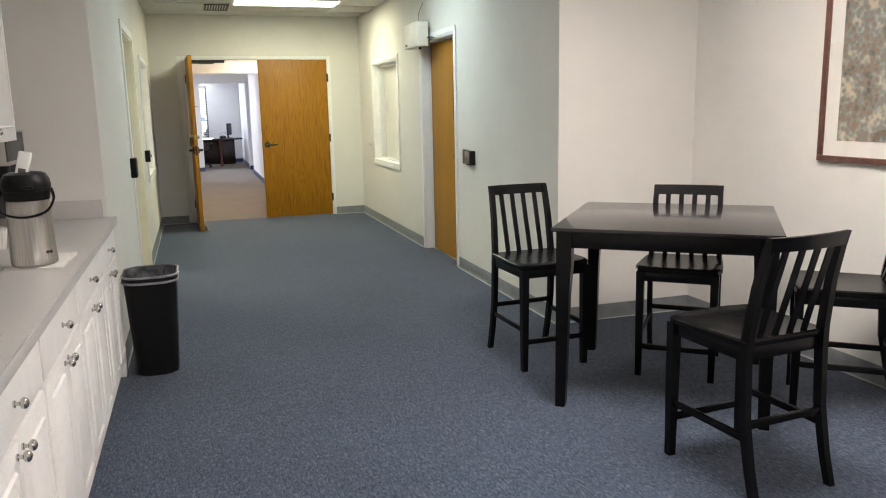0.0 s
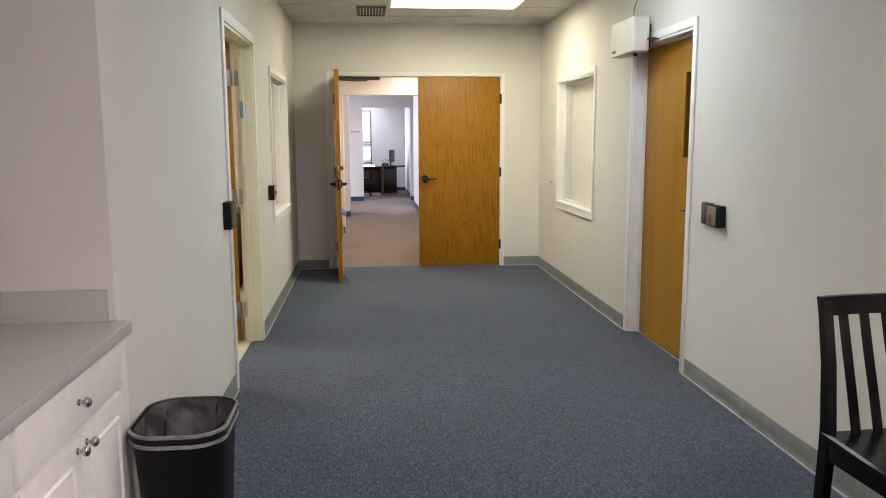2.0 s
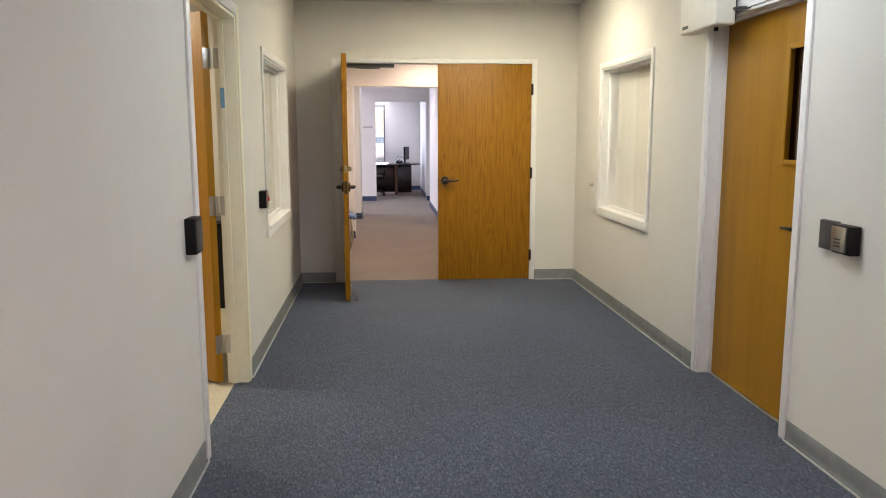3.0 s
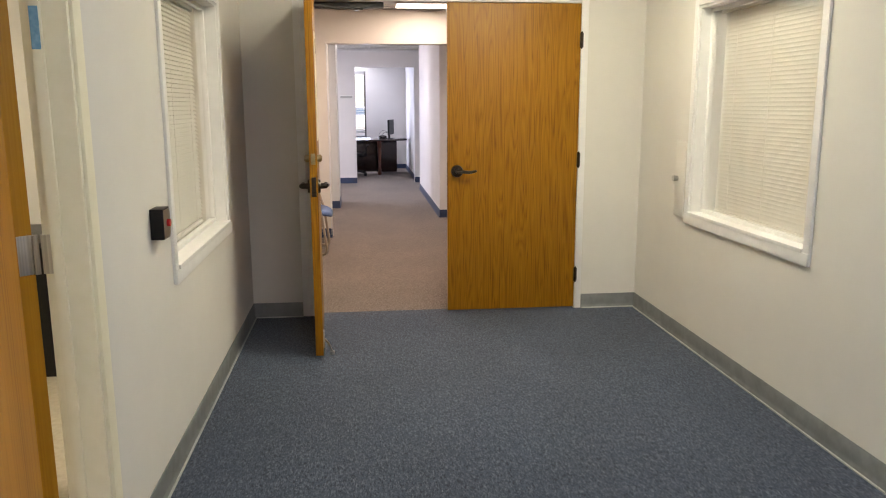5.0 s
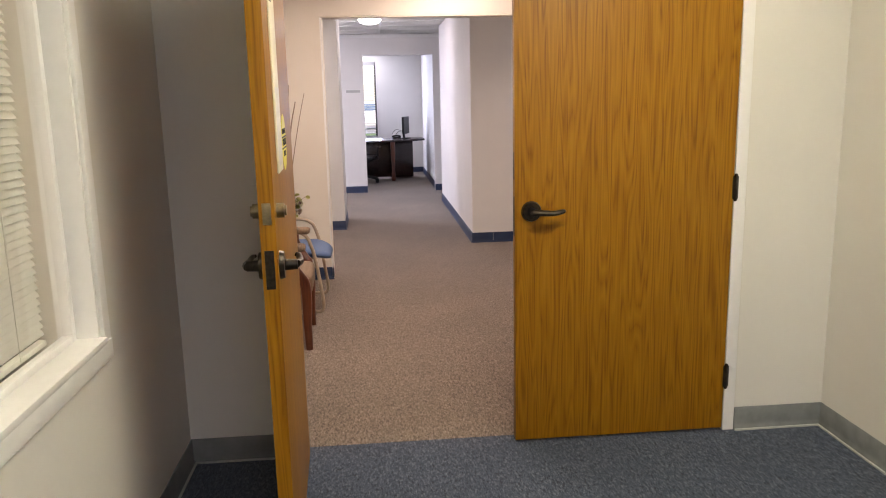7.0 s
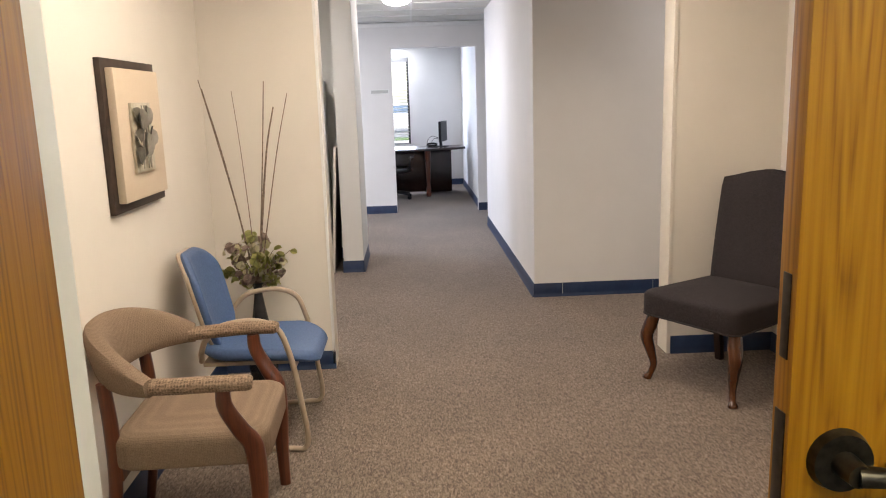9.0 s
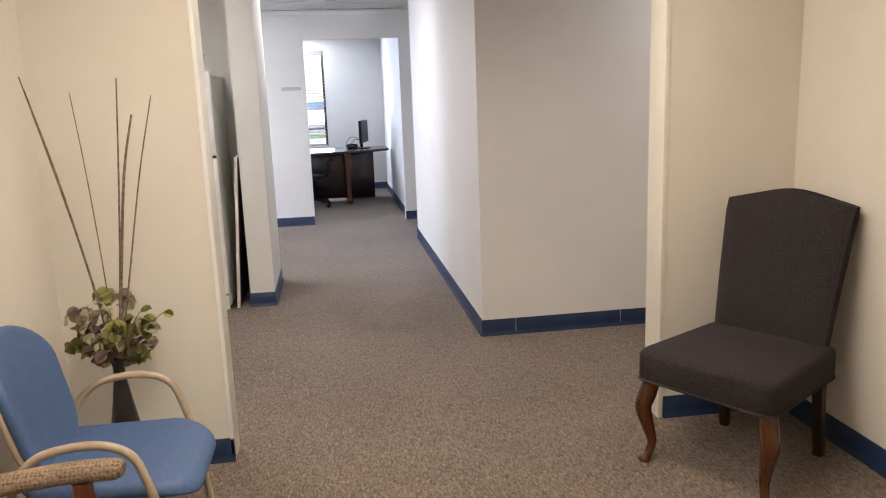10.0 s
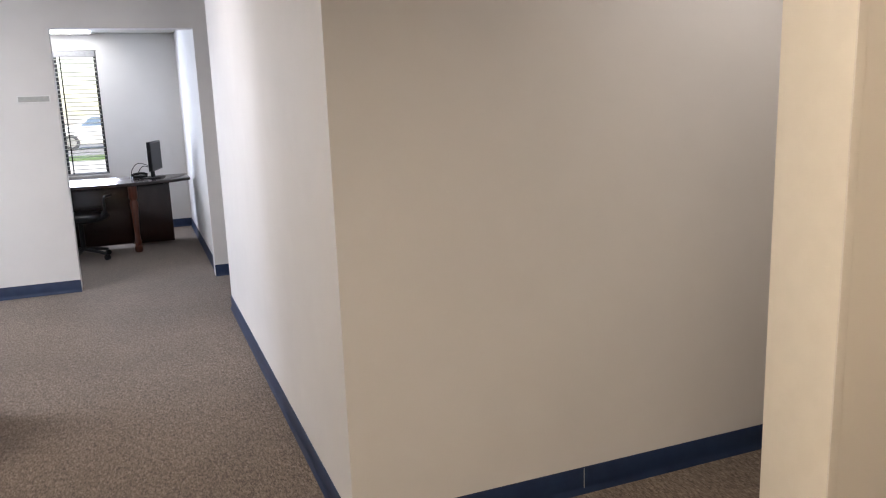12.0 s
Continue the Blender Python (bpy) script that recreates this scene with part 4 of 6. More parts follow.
cr_ = thing("card_reader", "black wall-mounted access card reader", "card reader")
part("body", bx(B(), XL, XL + 0.045, 6.44, 6.56, 0.965, 1.115, 0.006), BLACK, cr_)
part("face", bx(B(), XL + 0.045, XL + 0.048, 6.45, 6.55, 0.98, 1.10, 0.002), GREYBLACK, cr_)
eb = thing("exit_button", "black wall box with steel plate and red button", "exit button")
part("body", bx(B(), XL, XL + 0.048, 8.355, 8.45, 0.972, 1.085, 0.004), BLACK, eb)
part("plate", bx(B(), XL + 0.048, XL + 0.051, 8.36, 8.445, 0.977, 1.08, 0.001), STEEL, eb, "steel face plate")
part("button", cyl(B(), (XL + 0.051, 8.402, 1.03), (XL + 0.062, 8.402, 1.03), 0.014, n=16), RED, eb, "red push button")
cr2 = thing("card_reader", "black flat card reader beside the door", "card reader")
part("body", bx(B(), XR - 0.028, XR, 6.315, 6.43, 0.965, 1.09, 0.006), GREYBLACK, cr2)
ps = thing("push_plate", "black box with a steel door push plate", "door push plate")
part("body", bx(B(), XR - 0.045, XR, 6.175, 6.30, 0.965, 1.085, 0.005), BLACK, ps)
plate = part("plate", bx(B(), XR - 0.056, XR - 0.045, 6.20, 6.295, 0.975, 1.078, 0.003), STEEL, ps, "brushed steel push plate")
for k in range(3):
    part("engraving", bx(B(), XR - 0.0568, XR - 0.056, 6.228, 6.268, 0.995 + 0.014 * k, 1.001 + 0.014 * k), GREYBLACK, plate)
ap = thing("access_panel", "painted wall access panel with a round knob", "access panel")
part("panel", bx(B(), XR - 0.012, XR, 9.98, 10.125, 0.77, 1.23, 0.003), PAINT, ap)
bm = B()
cyl(bm, (XR - 0.012, 10.085, 1.0), (XR - 0.03, 10.085, 1.0), 0.016, n=16)
cyl(bm, (XR - 0.03, 10.085, 1.0), (XR - 0.042, 10.085, 1.0), 0.019, 0.017, 16)
part("knob", bm, STEEL, ap, "steel turn knob")

# black cabinet seen past the open door, in the left room
bc = thing("black_cabinet", "low black cabinet standing against a room wall", "cabinet", pose(-1.35, 9.9, 0))
part("body", bx(B(), -0.45, 0.45, -0.2, 0.45, 0.0, 0.72, 0.006), BLACK, bc)
part("top", bx(B(), -0.47, 0.47, -0.22, 0.47, 0.72, 0.745, 0.004), GREYBLACK, bc)
sw = thing("light_switch", "beige light switch plate on the room wall", "light switch")
part("plate", bx(B(), -1.06, -0.985, 10.444, 10.45, 1.05, 1.17, 0.003), BEIGE, sw)
part("toggle", bx(B(), -1.028, -1.018, 10.432, 10.444, 1.10, 1.12, 0.002), BEIGE, sw)


# ---------------------------------------------------------------- kitchen
ORIGIN[0] = KITCHEN
WX, WY = -1.00, 4.53          # the wall and its end, from here
CF, CT = -0.372, 0.90         # cabinet face, counter's top


def raised_panel(bm, x, y0, y1, z0, z1, t=0.018):
    """A door or drawer front with a bevelled field, facing +x."""
    bx(bm, x, x + t, y0, y1, z0, z1, 0.003)
    r = 0.055
    if z1 - z0 > 0.25:
        loft(bm, [[(x + t - 0.001, y0 + r, z0 + r), (x + t - 0.001, y1 - r, z0 + r), (x + t - 0.001, y1 - r, z1 - r), (x + t - 0.001, y0 + r, z1 - r)],
                  [(x + t + 0.007, y0 + r + 0.006, z0 + r + 0.006), (x + t + 0.007, y1 - r - 0.006, z0 + r + 0.006), (x + t + 0.007, y1 - r - 0.006, z1 - r - 0.006), (x + t + 0.007, y0 + r + 0.006, z1 - r - 0.006)],
                  [(x + t - 0.003, y0 + r + 0.014, z0 + r + 0.014), (x + t - 0.003, y1 - r - 0.014, z0 + r + 0.014), (x + t - 0.003, y1 - r - 0.014, z1 - r - 0.014), (x + t - 0.003, y0 + r + 0.014, z1 - r - 0.014)],
                  [(x + t + 0.011, y0 + r + 0.045, z0 + r + 0.045), (x + t + 0.011, y1 - r - 0.045, z0 + r + 0.045), (x + t + 0.011, y1 - r - 0.045, z1 - r - 0.045), (x + t + 0.011, y0 + r + 0.045, z1 - r - 0.045)]])
    return bm


def knob(parent, x, y, z):
    bm = B()
    cyl(bm, (x, y, z), (x + 0.004, y, z), 0.009, n=14)
    cyl(bm, (x + 0.004, y, z), (x + 0.016, y, z), 0.005, n=12)
    ball(bm, (x + 0.024, y, z), 0.0145, (0.75, 1, 1), 14)
    return part("knob", bm, CHROME, parent, "round nickel knob")


def base_unit(y0, y1):
    t = thing("base_cabinet", "white base cabinet with a drawer over two raised-panel doors", "cabinet", group="kitchen base cabinets")
    bm = B()
    bx(bm, WX + 0.004, CF, y0 + 0.0005, y1 - 0.0005, 0.10, CT - 0.038)
    bx(bm, WX + 0.004, CF - 0.06, y0 + 0.0005, y1 - 0.0005, 0.0, 0.10)
    part("body", bm, CABINET, t)
    d = part("drawer", raised_panel(B(), CF, y0 + 0.012, y1 - 0.012, 0.715, 0.852), CABINET, t)
    knob(d, CF + 0.018, (y0 + y1) / 2, 0.785)
    m = (y0 + y1) / 2
    for a, b, k in ((y0 + 0.012, m - 0.002, m - 0.032), (m + 0.002, y1 - 0.012, m + 0.032)):
        p = part("door", raised_panel(B(), CF, a, b, 0.115, 0.698), CABINET, t)
        knob(p, CF + 0.018, k, 0.665)
    return t


for y0, y1 in ((0.87, 1.59), (1.59, 2.31), (2.31, 3.025), (3.025, 3.74), (3.74, 4.46)):
    base_unit(y0, y1)
solid("cabinet_filler", bx(B(), WX + 0.004, CF + 0.01, 4.461, WY - 0.001, 0.0, CT - 0.038, 0.003), CABINET, "white filler strip beside the base cabinets", "cabinet")

SK = (-0.86, -0.42, 1.50, 2.17)


def ring_slab(outer, inner, z0, z1):
    """A slab with a rectangular hole."""
    bm = B()
    (a, b, c, d), (p, q, r, s) = outer, inner
    o = [(a, c), (b, c), (b, d), (a, d)]
    h = [(p, r), (q, r), (q, s), (p, s)]
    vs = {(k, i, z): bm.verts.new((*pt, z)) for k, ring in enumerate((o, h)) for i, pt in enumerate(ring) for z in (z0, z1)}
    for i in range(4):
        j = (i + 1) % 4
        for z in (z0, z1):
            bm.faces.new((vs[0, i, z], vs[0, j, z], vs[1, j, z], vs[1, i, z]))
        for k in (0, 1):
            bm.faces.new((vs[k, i, z0], vs[k, j, z0], vs[k, j, z1], vs[k, i, z1]))
    return bm


bm = ring_slab((WX + 0.002, -0.345, 0.80, WY - 0.002), SK, CT - 0.037, CT)
wt = thing("worktop", "speckled grey laminate worktop with a low backsplash", "worktop")
part("top", bm, LAMINATE, wt)
part("front_edge", bx(B(), -0.346, -0.338, 0.80, WY - 0.002, CT - 0.038, CT - 0.001, 0.003), LAMINATE, wt)
part("backsplash", bx(B(), WX + 0.002, WX + 0.02, 0.80, WY - 0.022, CT, CT + 0.10, 0.003), LAMINATE, wt)
part("end_splash", bx(B(), WX + 0.002, -0.405, WY - 0.02, WY - 0.002, CT, CT + 0.10, 0.003), LAMINATE, wt)
sk = thing("kitchen_sink", "stainless steel drop-in sink", "sink")
bm = B()
o, i_ = rrect((SK[0] + SK[1]) / 2, (SK[2] + SK[3]) / 2, SK[1] - SK[0] + 0.03, SK[3] - SK[2] + 0.03, 0.04, CT + 0.001), rrect((SK[0] + SK[1]) / 2, (SK[2] + SK[3]) / 2, SK[1] - SK[0] - 0.03, SK[3] - SK[2] - 0.03, 0.05, CT + 0.004)
loft(bm, [o, [(x, y, CT + 0.005) for x, y, z in o], i_, [(x, y, CT - 0.02) for x, y, z in i_], [(x * 0.96 + 0.04 * (SK[0] + SK[1]) / 2, y * 0.96 + 0.04 * (SK[2] + SK[3]) / 2, CT - 0.17) for x, y, z in i_]], cap0=False)
part("basin", bm, STEEL, sk)


def upper_unit(y0, y1):
    t = thing("wall_cabinet", "white wall cabinet with two raised-panel doors", "cabinet", group="kitchen wall cabinets")
    f = -0.69
    part("body", bx(B(), WX + 0.002, f, y0 + 0.0005, y1 - 0.0005, 1.352, 2.12, 0.002), CABINET, t)
    m = (y0 + y1) / 2
    for a, b, k in ((y0 + 0.006, m - 0.002, m - 0.03), (m + 0.002, y1 - 0.006, m + 0.03)):
        p = part("door", raised_panel(B(), f, a, b, 1.345, 2.112), CABINET, t)
        knob(p, f + 0.018, k, 1.39)


for y0, y1 in ((1.35, 2.21), (2.21, 3.07), (3.07, 3.97)):
    upper_unit(y0, y1)

# airpot on a folded cloth
cl = B()
loft(cl, [[(-0.60, 3.10, CT + 0.001), (-0.395, 3.05, CT + 0.001), (-0.385, 3.34, CT + 0.001), (-0.57, 3.38, CT + 0.001)],
          [(-0.60, 3.10, CT + 0.008), (-0.395, 3.05, CT + 0.006), (-0.385, 3.34, CT + 0.010), (-0.57, 3.38, CT + 0.008)]])
bmesh.ops.subdivide_edges(cl, edges=cl.edges[:], cuts=5, use_grid_fill=True)
for v in cl.verts:
    if v.co.z > CT + 0.004:
        v.co.z += 0.003 * noise.noise(v.co * 22)
solid("folded_cloth", cl, CLOTH, "folded white cloth lying on the worktop", "cloth")
ai = thing("airpot", "stainless steel airpot with a black pump lid", "airpot", pose(-0.50, 3.14, CT + 0.011))
part("body", lathe(B(), [(0, 0), (0.074, 0), (0.079, 0.006), (0.079, 0.03), (0.0775, 0.034), (0.0755, 0.15), (0.072, 0.238), (0.068, 0.242), (0, 0.242)], 40), STEEL, ai)
part("lid", lathe(B(), [(0.066, 0.238), (0.074, 0.240), (0.077, 0.256), (0.0785, 0.272), (0.0815, 0.275), (0.0825, 0.296), (0.079, 0.316), (0.069, 0.334), (0.052, 0.341), (0, 0.342)], 40), BLACK, ai)
part("spout", bx(B(), -0.002, 0.036, -0.090, -0.070, 0.284, 0.294, 0.003), BLACK, ai)
part("carry_handle", sweep(B(), curve_points([(-0.083, 0.0, 0.275), (-0.092, -0.035, 0.24), (-0.068, -0.078, 0.200), (0.0, -0.098, 0.185), (0.068, -0.078, 0.200), (0.092, -0.035, 0.24), (0.083, 0.0, 0.275)], 6), 0.009, 8, 0.5), BLACK, ai)
pm = part("pump_lever", bx(B(), -0.022, 0.022, -0.012, 0.012, 0.0, 0.12, 0.008, 3), WHITE, ai, "raised white pump lever")
pm.matrix_basis = pose(-0.012, -0.03, 0.30, -14, 12, 0)
part("sticker", bx(B(), -0.012, 0.012, -0.0135, -0.012, 0.02, 0.055), GREYBLACK, pm)
for x in (0.0, 0.016):
    part("badge", cyl(B(), (0.058 + x * 0.6, -0.066 + x * 0.3, 0.052), (0.060 + x * 0.6, -0.0685 + x * 0.3, 0.052), 0.006, n=12), GREYBLACK, ai)

# coffee brewer in the corner
br = thing("coffee_brewer", "tall grey and black coffee brewer", "coffee machine", pose(-0.84, 4.17, CT))
part("base", bx(B(), -0.13, 0.125, -0.2, 0.19, 0.012, 0.055, 0.006), BREWER_METAL, br, "metal drip base")
part("column", bx(B(), -0.09, -0.02, -0.17, 0.18, 0.055, 0.33, 0.006), BLACK, br)
part("front_panel", bx(B(), -0.15, 0.112, -0.194, -0.19, 0.338, 0.474, 0.0015), BREWER_METAL, br, "pale metal front panel")
part("top_band", bx(B(), -0.132, 0.122, -0.192, 0.187, 0.475, 0.482, 0.002), STEEL, br)
part("brew_basket", lathe(B(), [(0, 0.255), (0.055, 0.255), (0.062, 0.27), (0.072, 0.315), (0.075, 0.327), (0, 0.327)], 28, (0.03, -0.09, 0)), BLACK, br, "black brew basket")
part("basket_handle", sweep(B(), curve_points([(0.03, -0.155, 0.30), (0.03, -0.20, 0.30), (0.03, -0.225, 0.285)], 4), 0.010, 8), BLACK, br)
part("head_label", bx(B(), 0.1198, 0.1205, -0.10, -0.05, 0.445, 0.458), PAPER, br)
part("side_panel", bx(B(), -0.02, 0.118, 0.075, 0.18, 0.055, 0.33, 0.006), GREYBLACK, br)
part("head", bx(B(), -0.13, 0.12, -0.19, 0.185, 0.345, 0.475, 0.008), GREYBLACK, br)
part("trim_band", bx(B(), -0.132, 0.122, -0.192, 0.187, 0.328, 0.346, 0.003), STEEL, br, "pale metal band")
part("lid", bx(B(), -0.09, 0.08, -0.13, 0.12, 0.482, 0.497, 0.006), BLACK, br)
part("label_plate", bx(B(), 0.118, 0.1195, 0.10, 0.155, 0.09, 0.16), PAPER, br)
part("label_mark", bx(B(), 0.1195, 0.1202, 0.105, 0.15, 0.128, 0.158), ORANGE, br)
for x in (-0.1, 0.1):
    for y in (-0.17, 0.16):
        part("foot", cyl(B(), (x, y, 0.0), (x, y, 0.014), 0.014, n=12), BLACK, br)
# coffee grinder with a smoked hopper
gr = thing("coffee_grinder", "small coffee grinder with a smoked hopper", "coffee grinder", pose(-0.83, 3.44, CT))
part("base", bx(B(), -0.07, 0.115, -0.07, 0.065, 0.0, 0.03, 0.008, 3), BLACK, gr)
part("body", bx(B(), -0.06, 0.01, -0.05, 0.05, 0.03, 0.15, 0.012, 3), STEEL, gr)
part("hopper", lathe(B(), [(0.045, 0.155), (0.055, 0.165), (0.066, 0.20), (0.084, 0.248), (0.087, 0.254), (0.080, 0.255), (0.04, 0.165)], 28, (-0.01, 0, 0)), SMOKE, gr, "smoked brown funnel hopper")
part("hopper_lid", lathe(B(), [(0, 0.255), (0.088, 0.255), (0.088, 0.259), (0.07, 0.263), (0, 0.264)], 28, (-0.01, 0, 0)), BLACK, gr)
part("beans", lathe(B(), [(0, 0.165), (0.05, 0.168), (0.070, 0.225), (0, 0.232)], 20, (-0.01, 0, 0)), GROUNDS, gr)
part("grounds_jar", lathe(B(), [(0.046, 0.032), (0.050, 0.036), (0.050, 0.125), (0.047, 0.125), (0.047, 0.037)], 24, (0.06, -0.01, 0)), JAR, gr, "tinted clear grounds container")
part("grounds", lathe(B(), [(0, 0.036), (0.045, 0.036), (0.045, 0.085), (0.02, 0.096), (0, 0.098)], 20, (0.06, -0.01, 0)), GROUNDS, gr)
part("jar_lid", lathe(B(), [(0, 0.125), (0.054, 0.125), (0.055, 0.140), (0.05, 0.148), (0, 0.15)], 24, (0.06, -0.01, 0)), BLACK, gr)
part("jar_ring", lathe(B(), [(0.051, 0.028), (0.056, 0.032), (0.056, 0.044), (0.051, 0.048)], 24, (0.06, -0.01, 0)), BLACK, gr)
ca = thing("canister", "white ceramic canister with a ridged lid", "canister", pose(-0.825, 3.20, CT))
part("body", lathe(B(), [(0, 0), (0.056, 0), (0.06, 0.005), (0.06, 0.135), (0.057, 0.142), (0, 0.142)], 28), WHITE, ca)
part("lid", lathe(B(), [(0.058, 0.140), (0.062, 0.144), (0.062, 0.152), (0.058, 0.155), (0.062, 0.159), (0.062, 0.168), (0.056, 0.176), (0.03, 0.182), (0, 0.183)], 28), WHITE, ca)
part("band", lathe(B(), [(0.0605, 0.134), (0.0612, 0.137), (0.0605, 0.140)], 28), STEEL, ca)
fb = thing("filter_stack", "stack of white paper coffee filters", "coffee filters", pose(-0.735, 3.62, CT))
bm = lathe(B(), [(0, 0), (0.04, 0), (0.05, 0.082), (0.053, 0.086), (0.046, 0.082), (0.036, 0.01), (0, 0.008)], 80)
for v in bm.verts:
    r_ = math.hypot(v.co.x, v.co.y)
    if r_ > 0.03:
        k = 1 + 0.05 * math.cos(20 * math.atan2(v.co.y, v.co.x))
        v.co.x, v.co.y = v.co.x * k, v.co.y * k
part("filters", bm, PAPER, fb)
cup = solid("plastic_cup", lathe(B(), [(0, 0.0), (0.028, 0.0), (0.038, 0.11), (0.040, 0.113), (0.036, 0.11), (0.026, 0.004), (0, 0.004)], 24, (-0.72, 4.44, CT)), CLEAR, "clear plastic cup standing on the worktop", "cup")
cup.visible_shadow = False

# waste bin
wb = thing("waste_bin", "black plastic waste bin with a grey liner", "waste bin", pose(-0.195, 4.55, 0))


def bin_loop(w, d, z, bow=0.022, n=7):
    """A rounded rectangle whose long sides bow outwards."""
    lp = rrect(0, 0, w - 2 * bow, d, min(w, d) * 0.27, z, n)
    return [(x + math.copysign(bow, x) * (1 - (2 * y / d) ** 2), y, z) for x, y, z in lp]


bm = B()
loft(bm, [bin_loop(0.222, 0.25, 0.0), bin_loop(0.236, 0.266, 0.006), bin_loop(0.292, 0.345, 0.535), bin_loop(0.306, 0.362, 0.540), bin_loop(0.308, 0.364, 0.572), bin_loop(0.284, 0.34, 0.572), bin_loop(0.22, 0.26, 0.02)])
part("body", bm, BLACK, wb)
for z, h in ((0.534, 0.012), (0.566, 0.010)):
    bm = B()
    loft(bm, [bin_loop(0.306, 0.362, z), bin_loop(0.313, 0.369, z + 0.002), bin_loop(0.314, 0.370, z + h), bin_loop(0.300, 0.356, z + h + 0.002)], False, False)
    part("liner_rim", bm, LINER_RIM, wb, "folded pale edge of the bin liner")
bm = B()
loops = []
for z, s in ((0.574, 1.0), (0.53, 0.975), (0.47, 0.95), (0.40, 0.93), (0.32, 0.89), (0.22, 0.84), (0.10, 0.74)):
    lp = bin_loop(0.284 * s, 0.34 * s, z, 0.018, 14)
    loops.append([(x * 0.985 * (1 + (0.05 if z < 0.57 else 0.0) * noise.noise(Vector((x * 60, y * 60, z * 12)))), y * 0.985 * (1 + (0.05 if z < 0.57 else 0.0) * noise.noise(Vector((y * 60, x * 60, z * 12 + 4)))), z) for x, y, z in lp])
loft(bm, loops, cap0=False)
part("liner", bm, BAG, wb, "crumpled grey plastic liner")


ORIGIN[0] = DINING
# ---------------------------------------------------------------- dining set
def pub_chair(m, label):
    t = thing("pub_chair", label, "chair", m, "chairs round the tall table")
    bm = B()
    outline = [(-0.20, 0.195), (-0.215, 0.0), (-0.22, -0.16), (-0.20, -0.215), (-0.10, -0.235), (0.10, -0.235), (0.20, -0.215), (0.22, -0.16), (0.215, 0.0), (0.20, 0.195)]
    loft(bm, [[(x * 0.97, y * 0.97, 0.575) for x, y in outline], [(x, y, 0.583) for x, y in outline], [(x, y, 0.598) for x, y in outline], [(x * 0.96, y * 0.96, 0.604) for x, y in outline], [(x * 0.72, y * 0.66, 0.596) for x, y in outline]])
    part("seat", bm, BLACKWOOD, t)
    bm = B()
    bx(bm, -0.18, 0.18, -0.212, -0.192, 0.525, 0.575, 0.003)
    bx(bm, -0.18, 0.18, 0.168, 0.188, 0.525, 0.575, 0.003)
    bx(bm, -0.197, -0.177, -0.19, 0.168, 0.525, 0.575, 0.003)
    bx(bm, 0.177, 0.197, -0.19, 0.168, 0.525, 0.575, 0.003)
    part("seat_frame", bm, BLACKWOOD, t)
    for s in (-1, 1):
        bm = B()
        loft(bm, [[(s * 0.187 + x, -0.203 + y, z) for x, y in ((-w, -w), (w, -w), (w, w), (-w, w))] for z, w in ((0, 0.0145), (0.004, 0.016), (0.3, 0.019), (0.576, 0.021))])
        part("leg", bm, BLACKWOOD, t)
        prof = ((0.0, 0.265, 0.015), (0.12, 0.232, 0.016), (0.30, 0.197, 0.018), (0.52, 0.186, 0.020), (0.62, 0.190, 0.019), (0.80, 0.215, 0.017), (0.93, 0.247, 0.015), (0.982, 0.263, 0.014))
        bm = B()
        loft(bm, [[(s * (0.187 - 0.03 * max(0.0, z - 0.5)) + x, yy + y, z) for x, y in ((-0.014, -w), (0.014, -w), (0.014, w), (-0.014, w))] for z, yy, w in prof])
        part("back_post", bm, BLACKWOOD, t)
    # curved top rail and slats
    bm = B()
    rail = []
    for k in range(9):
        x = -0.188 + 0.047 * k
        bow = 0.022 * (1 - (x / 0.2) ** 2)
        rail.append([(x, 0.241 + bow, 0.936), (x, 0.259 + bow, 0.936), (x, 0.276 + bow, 0.990), (x, 0.257 + bow, 0.990)])
    loft(bm, rail)
    part("top_rail", bm, BLACKWOOD, t)
    for k in range(4):
        x = -0.108 + 0.072 * k
        bow = 0.022 * (1 - (x / 0.2) ** 2)
        bm = B()
        loft(bm, [[(x + a, yy + b, z) for a, b in ((-0.013, -0.005), (0.013, -0.005), (0.013, 0.005), (-0.013, 0.005))] for z, yy in ((0.598, 0.165 + 0.2 * bow), (0.70, 0.186 + 0.6 * bow), (0.82, 0.215 + bow), (0.94, 0.250 + bow))])
        part("slat", bm, BLACKWOOD, t)
    for a, b in (((-0.187, -0.19, 0.235), (-0.187, 0.21, 0.235)), ((0.187, -0.19, 0.235), (0.187, 0.21, 0.235)), ((-0.18, -0.203, 0.165), (0.18, -0.203, 0.165)), ((-0.18, 0.205, 0.285), (0.18, 0.205, 0.285))):
        bm = B()
        if a[0] == b[0]:
            bx(bm, a[0] - 0.009, a[0] + 0.009, a[1], b[1], a[2] - 0.014, a[2] + 0.014, 0.003)
        else:
            bx(bm, a[0], b[0], a[1] - 0.009, a[1] + 0.009, a[2] - 0.014, a[2] + 0.014, 0.003)
        part("stretcher", bm, BLACKWOOD, t)
    return t


pc = pub_chair(pose(1.897, 3.925, 0, 0, 0, 2.5), "black wooden counter-height chair with a slatted back")
copy_thing(pc, Matrix.Translation(DINING) @ pose(2.545, 3.475, 0, 0, 0, -40.5))
copy_thing(pc, Matrix.Translation(DINING) @ pose(2.075, 2.37, 0, 0, 0, 185))
copy_thing(pc, Matrix.Translation(DINING) @ pose(2.95, 2.76, 0, 0, 0, -130))

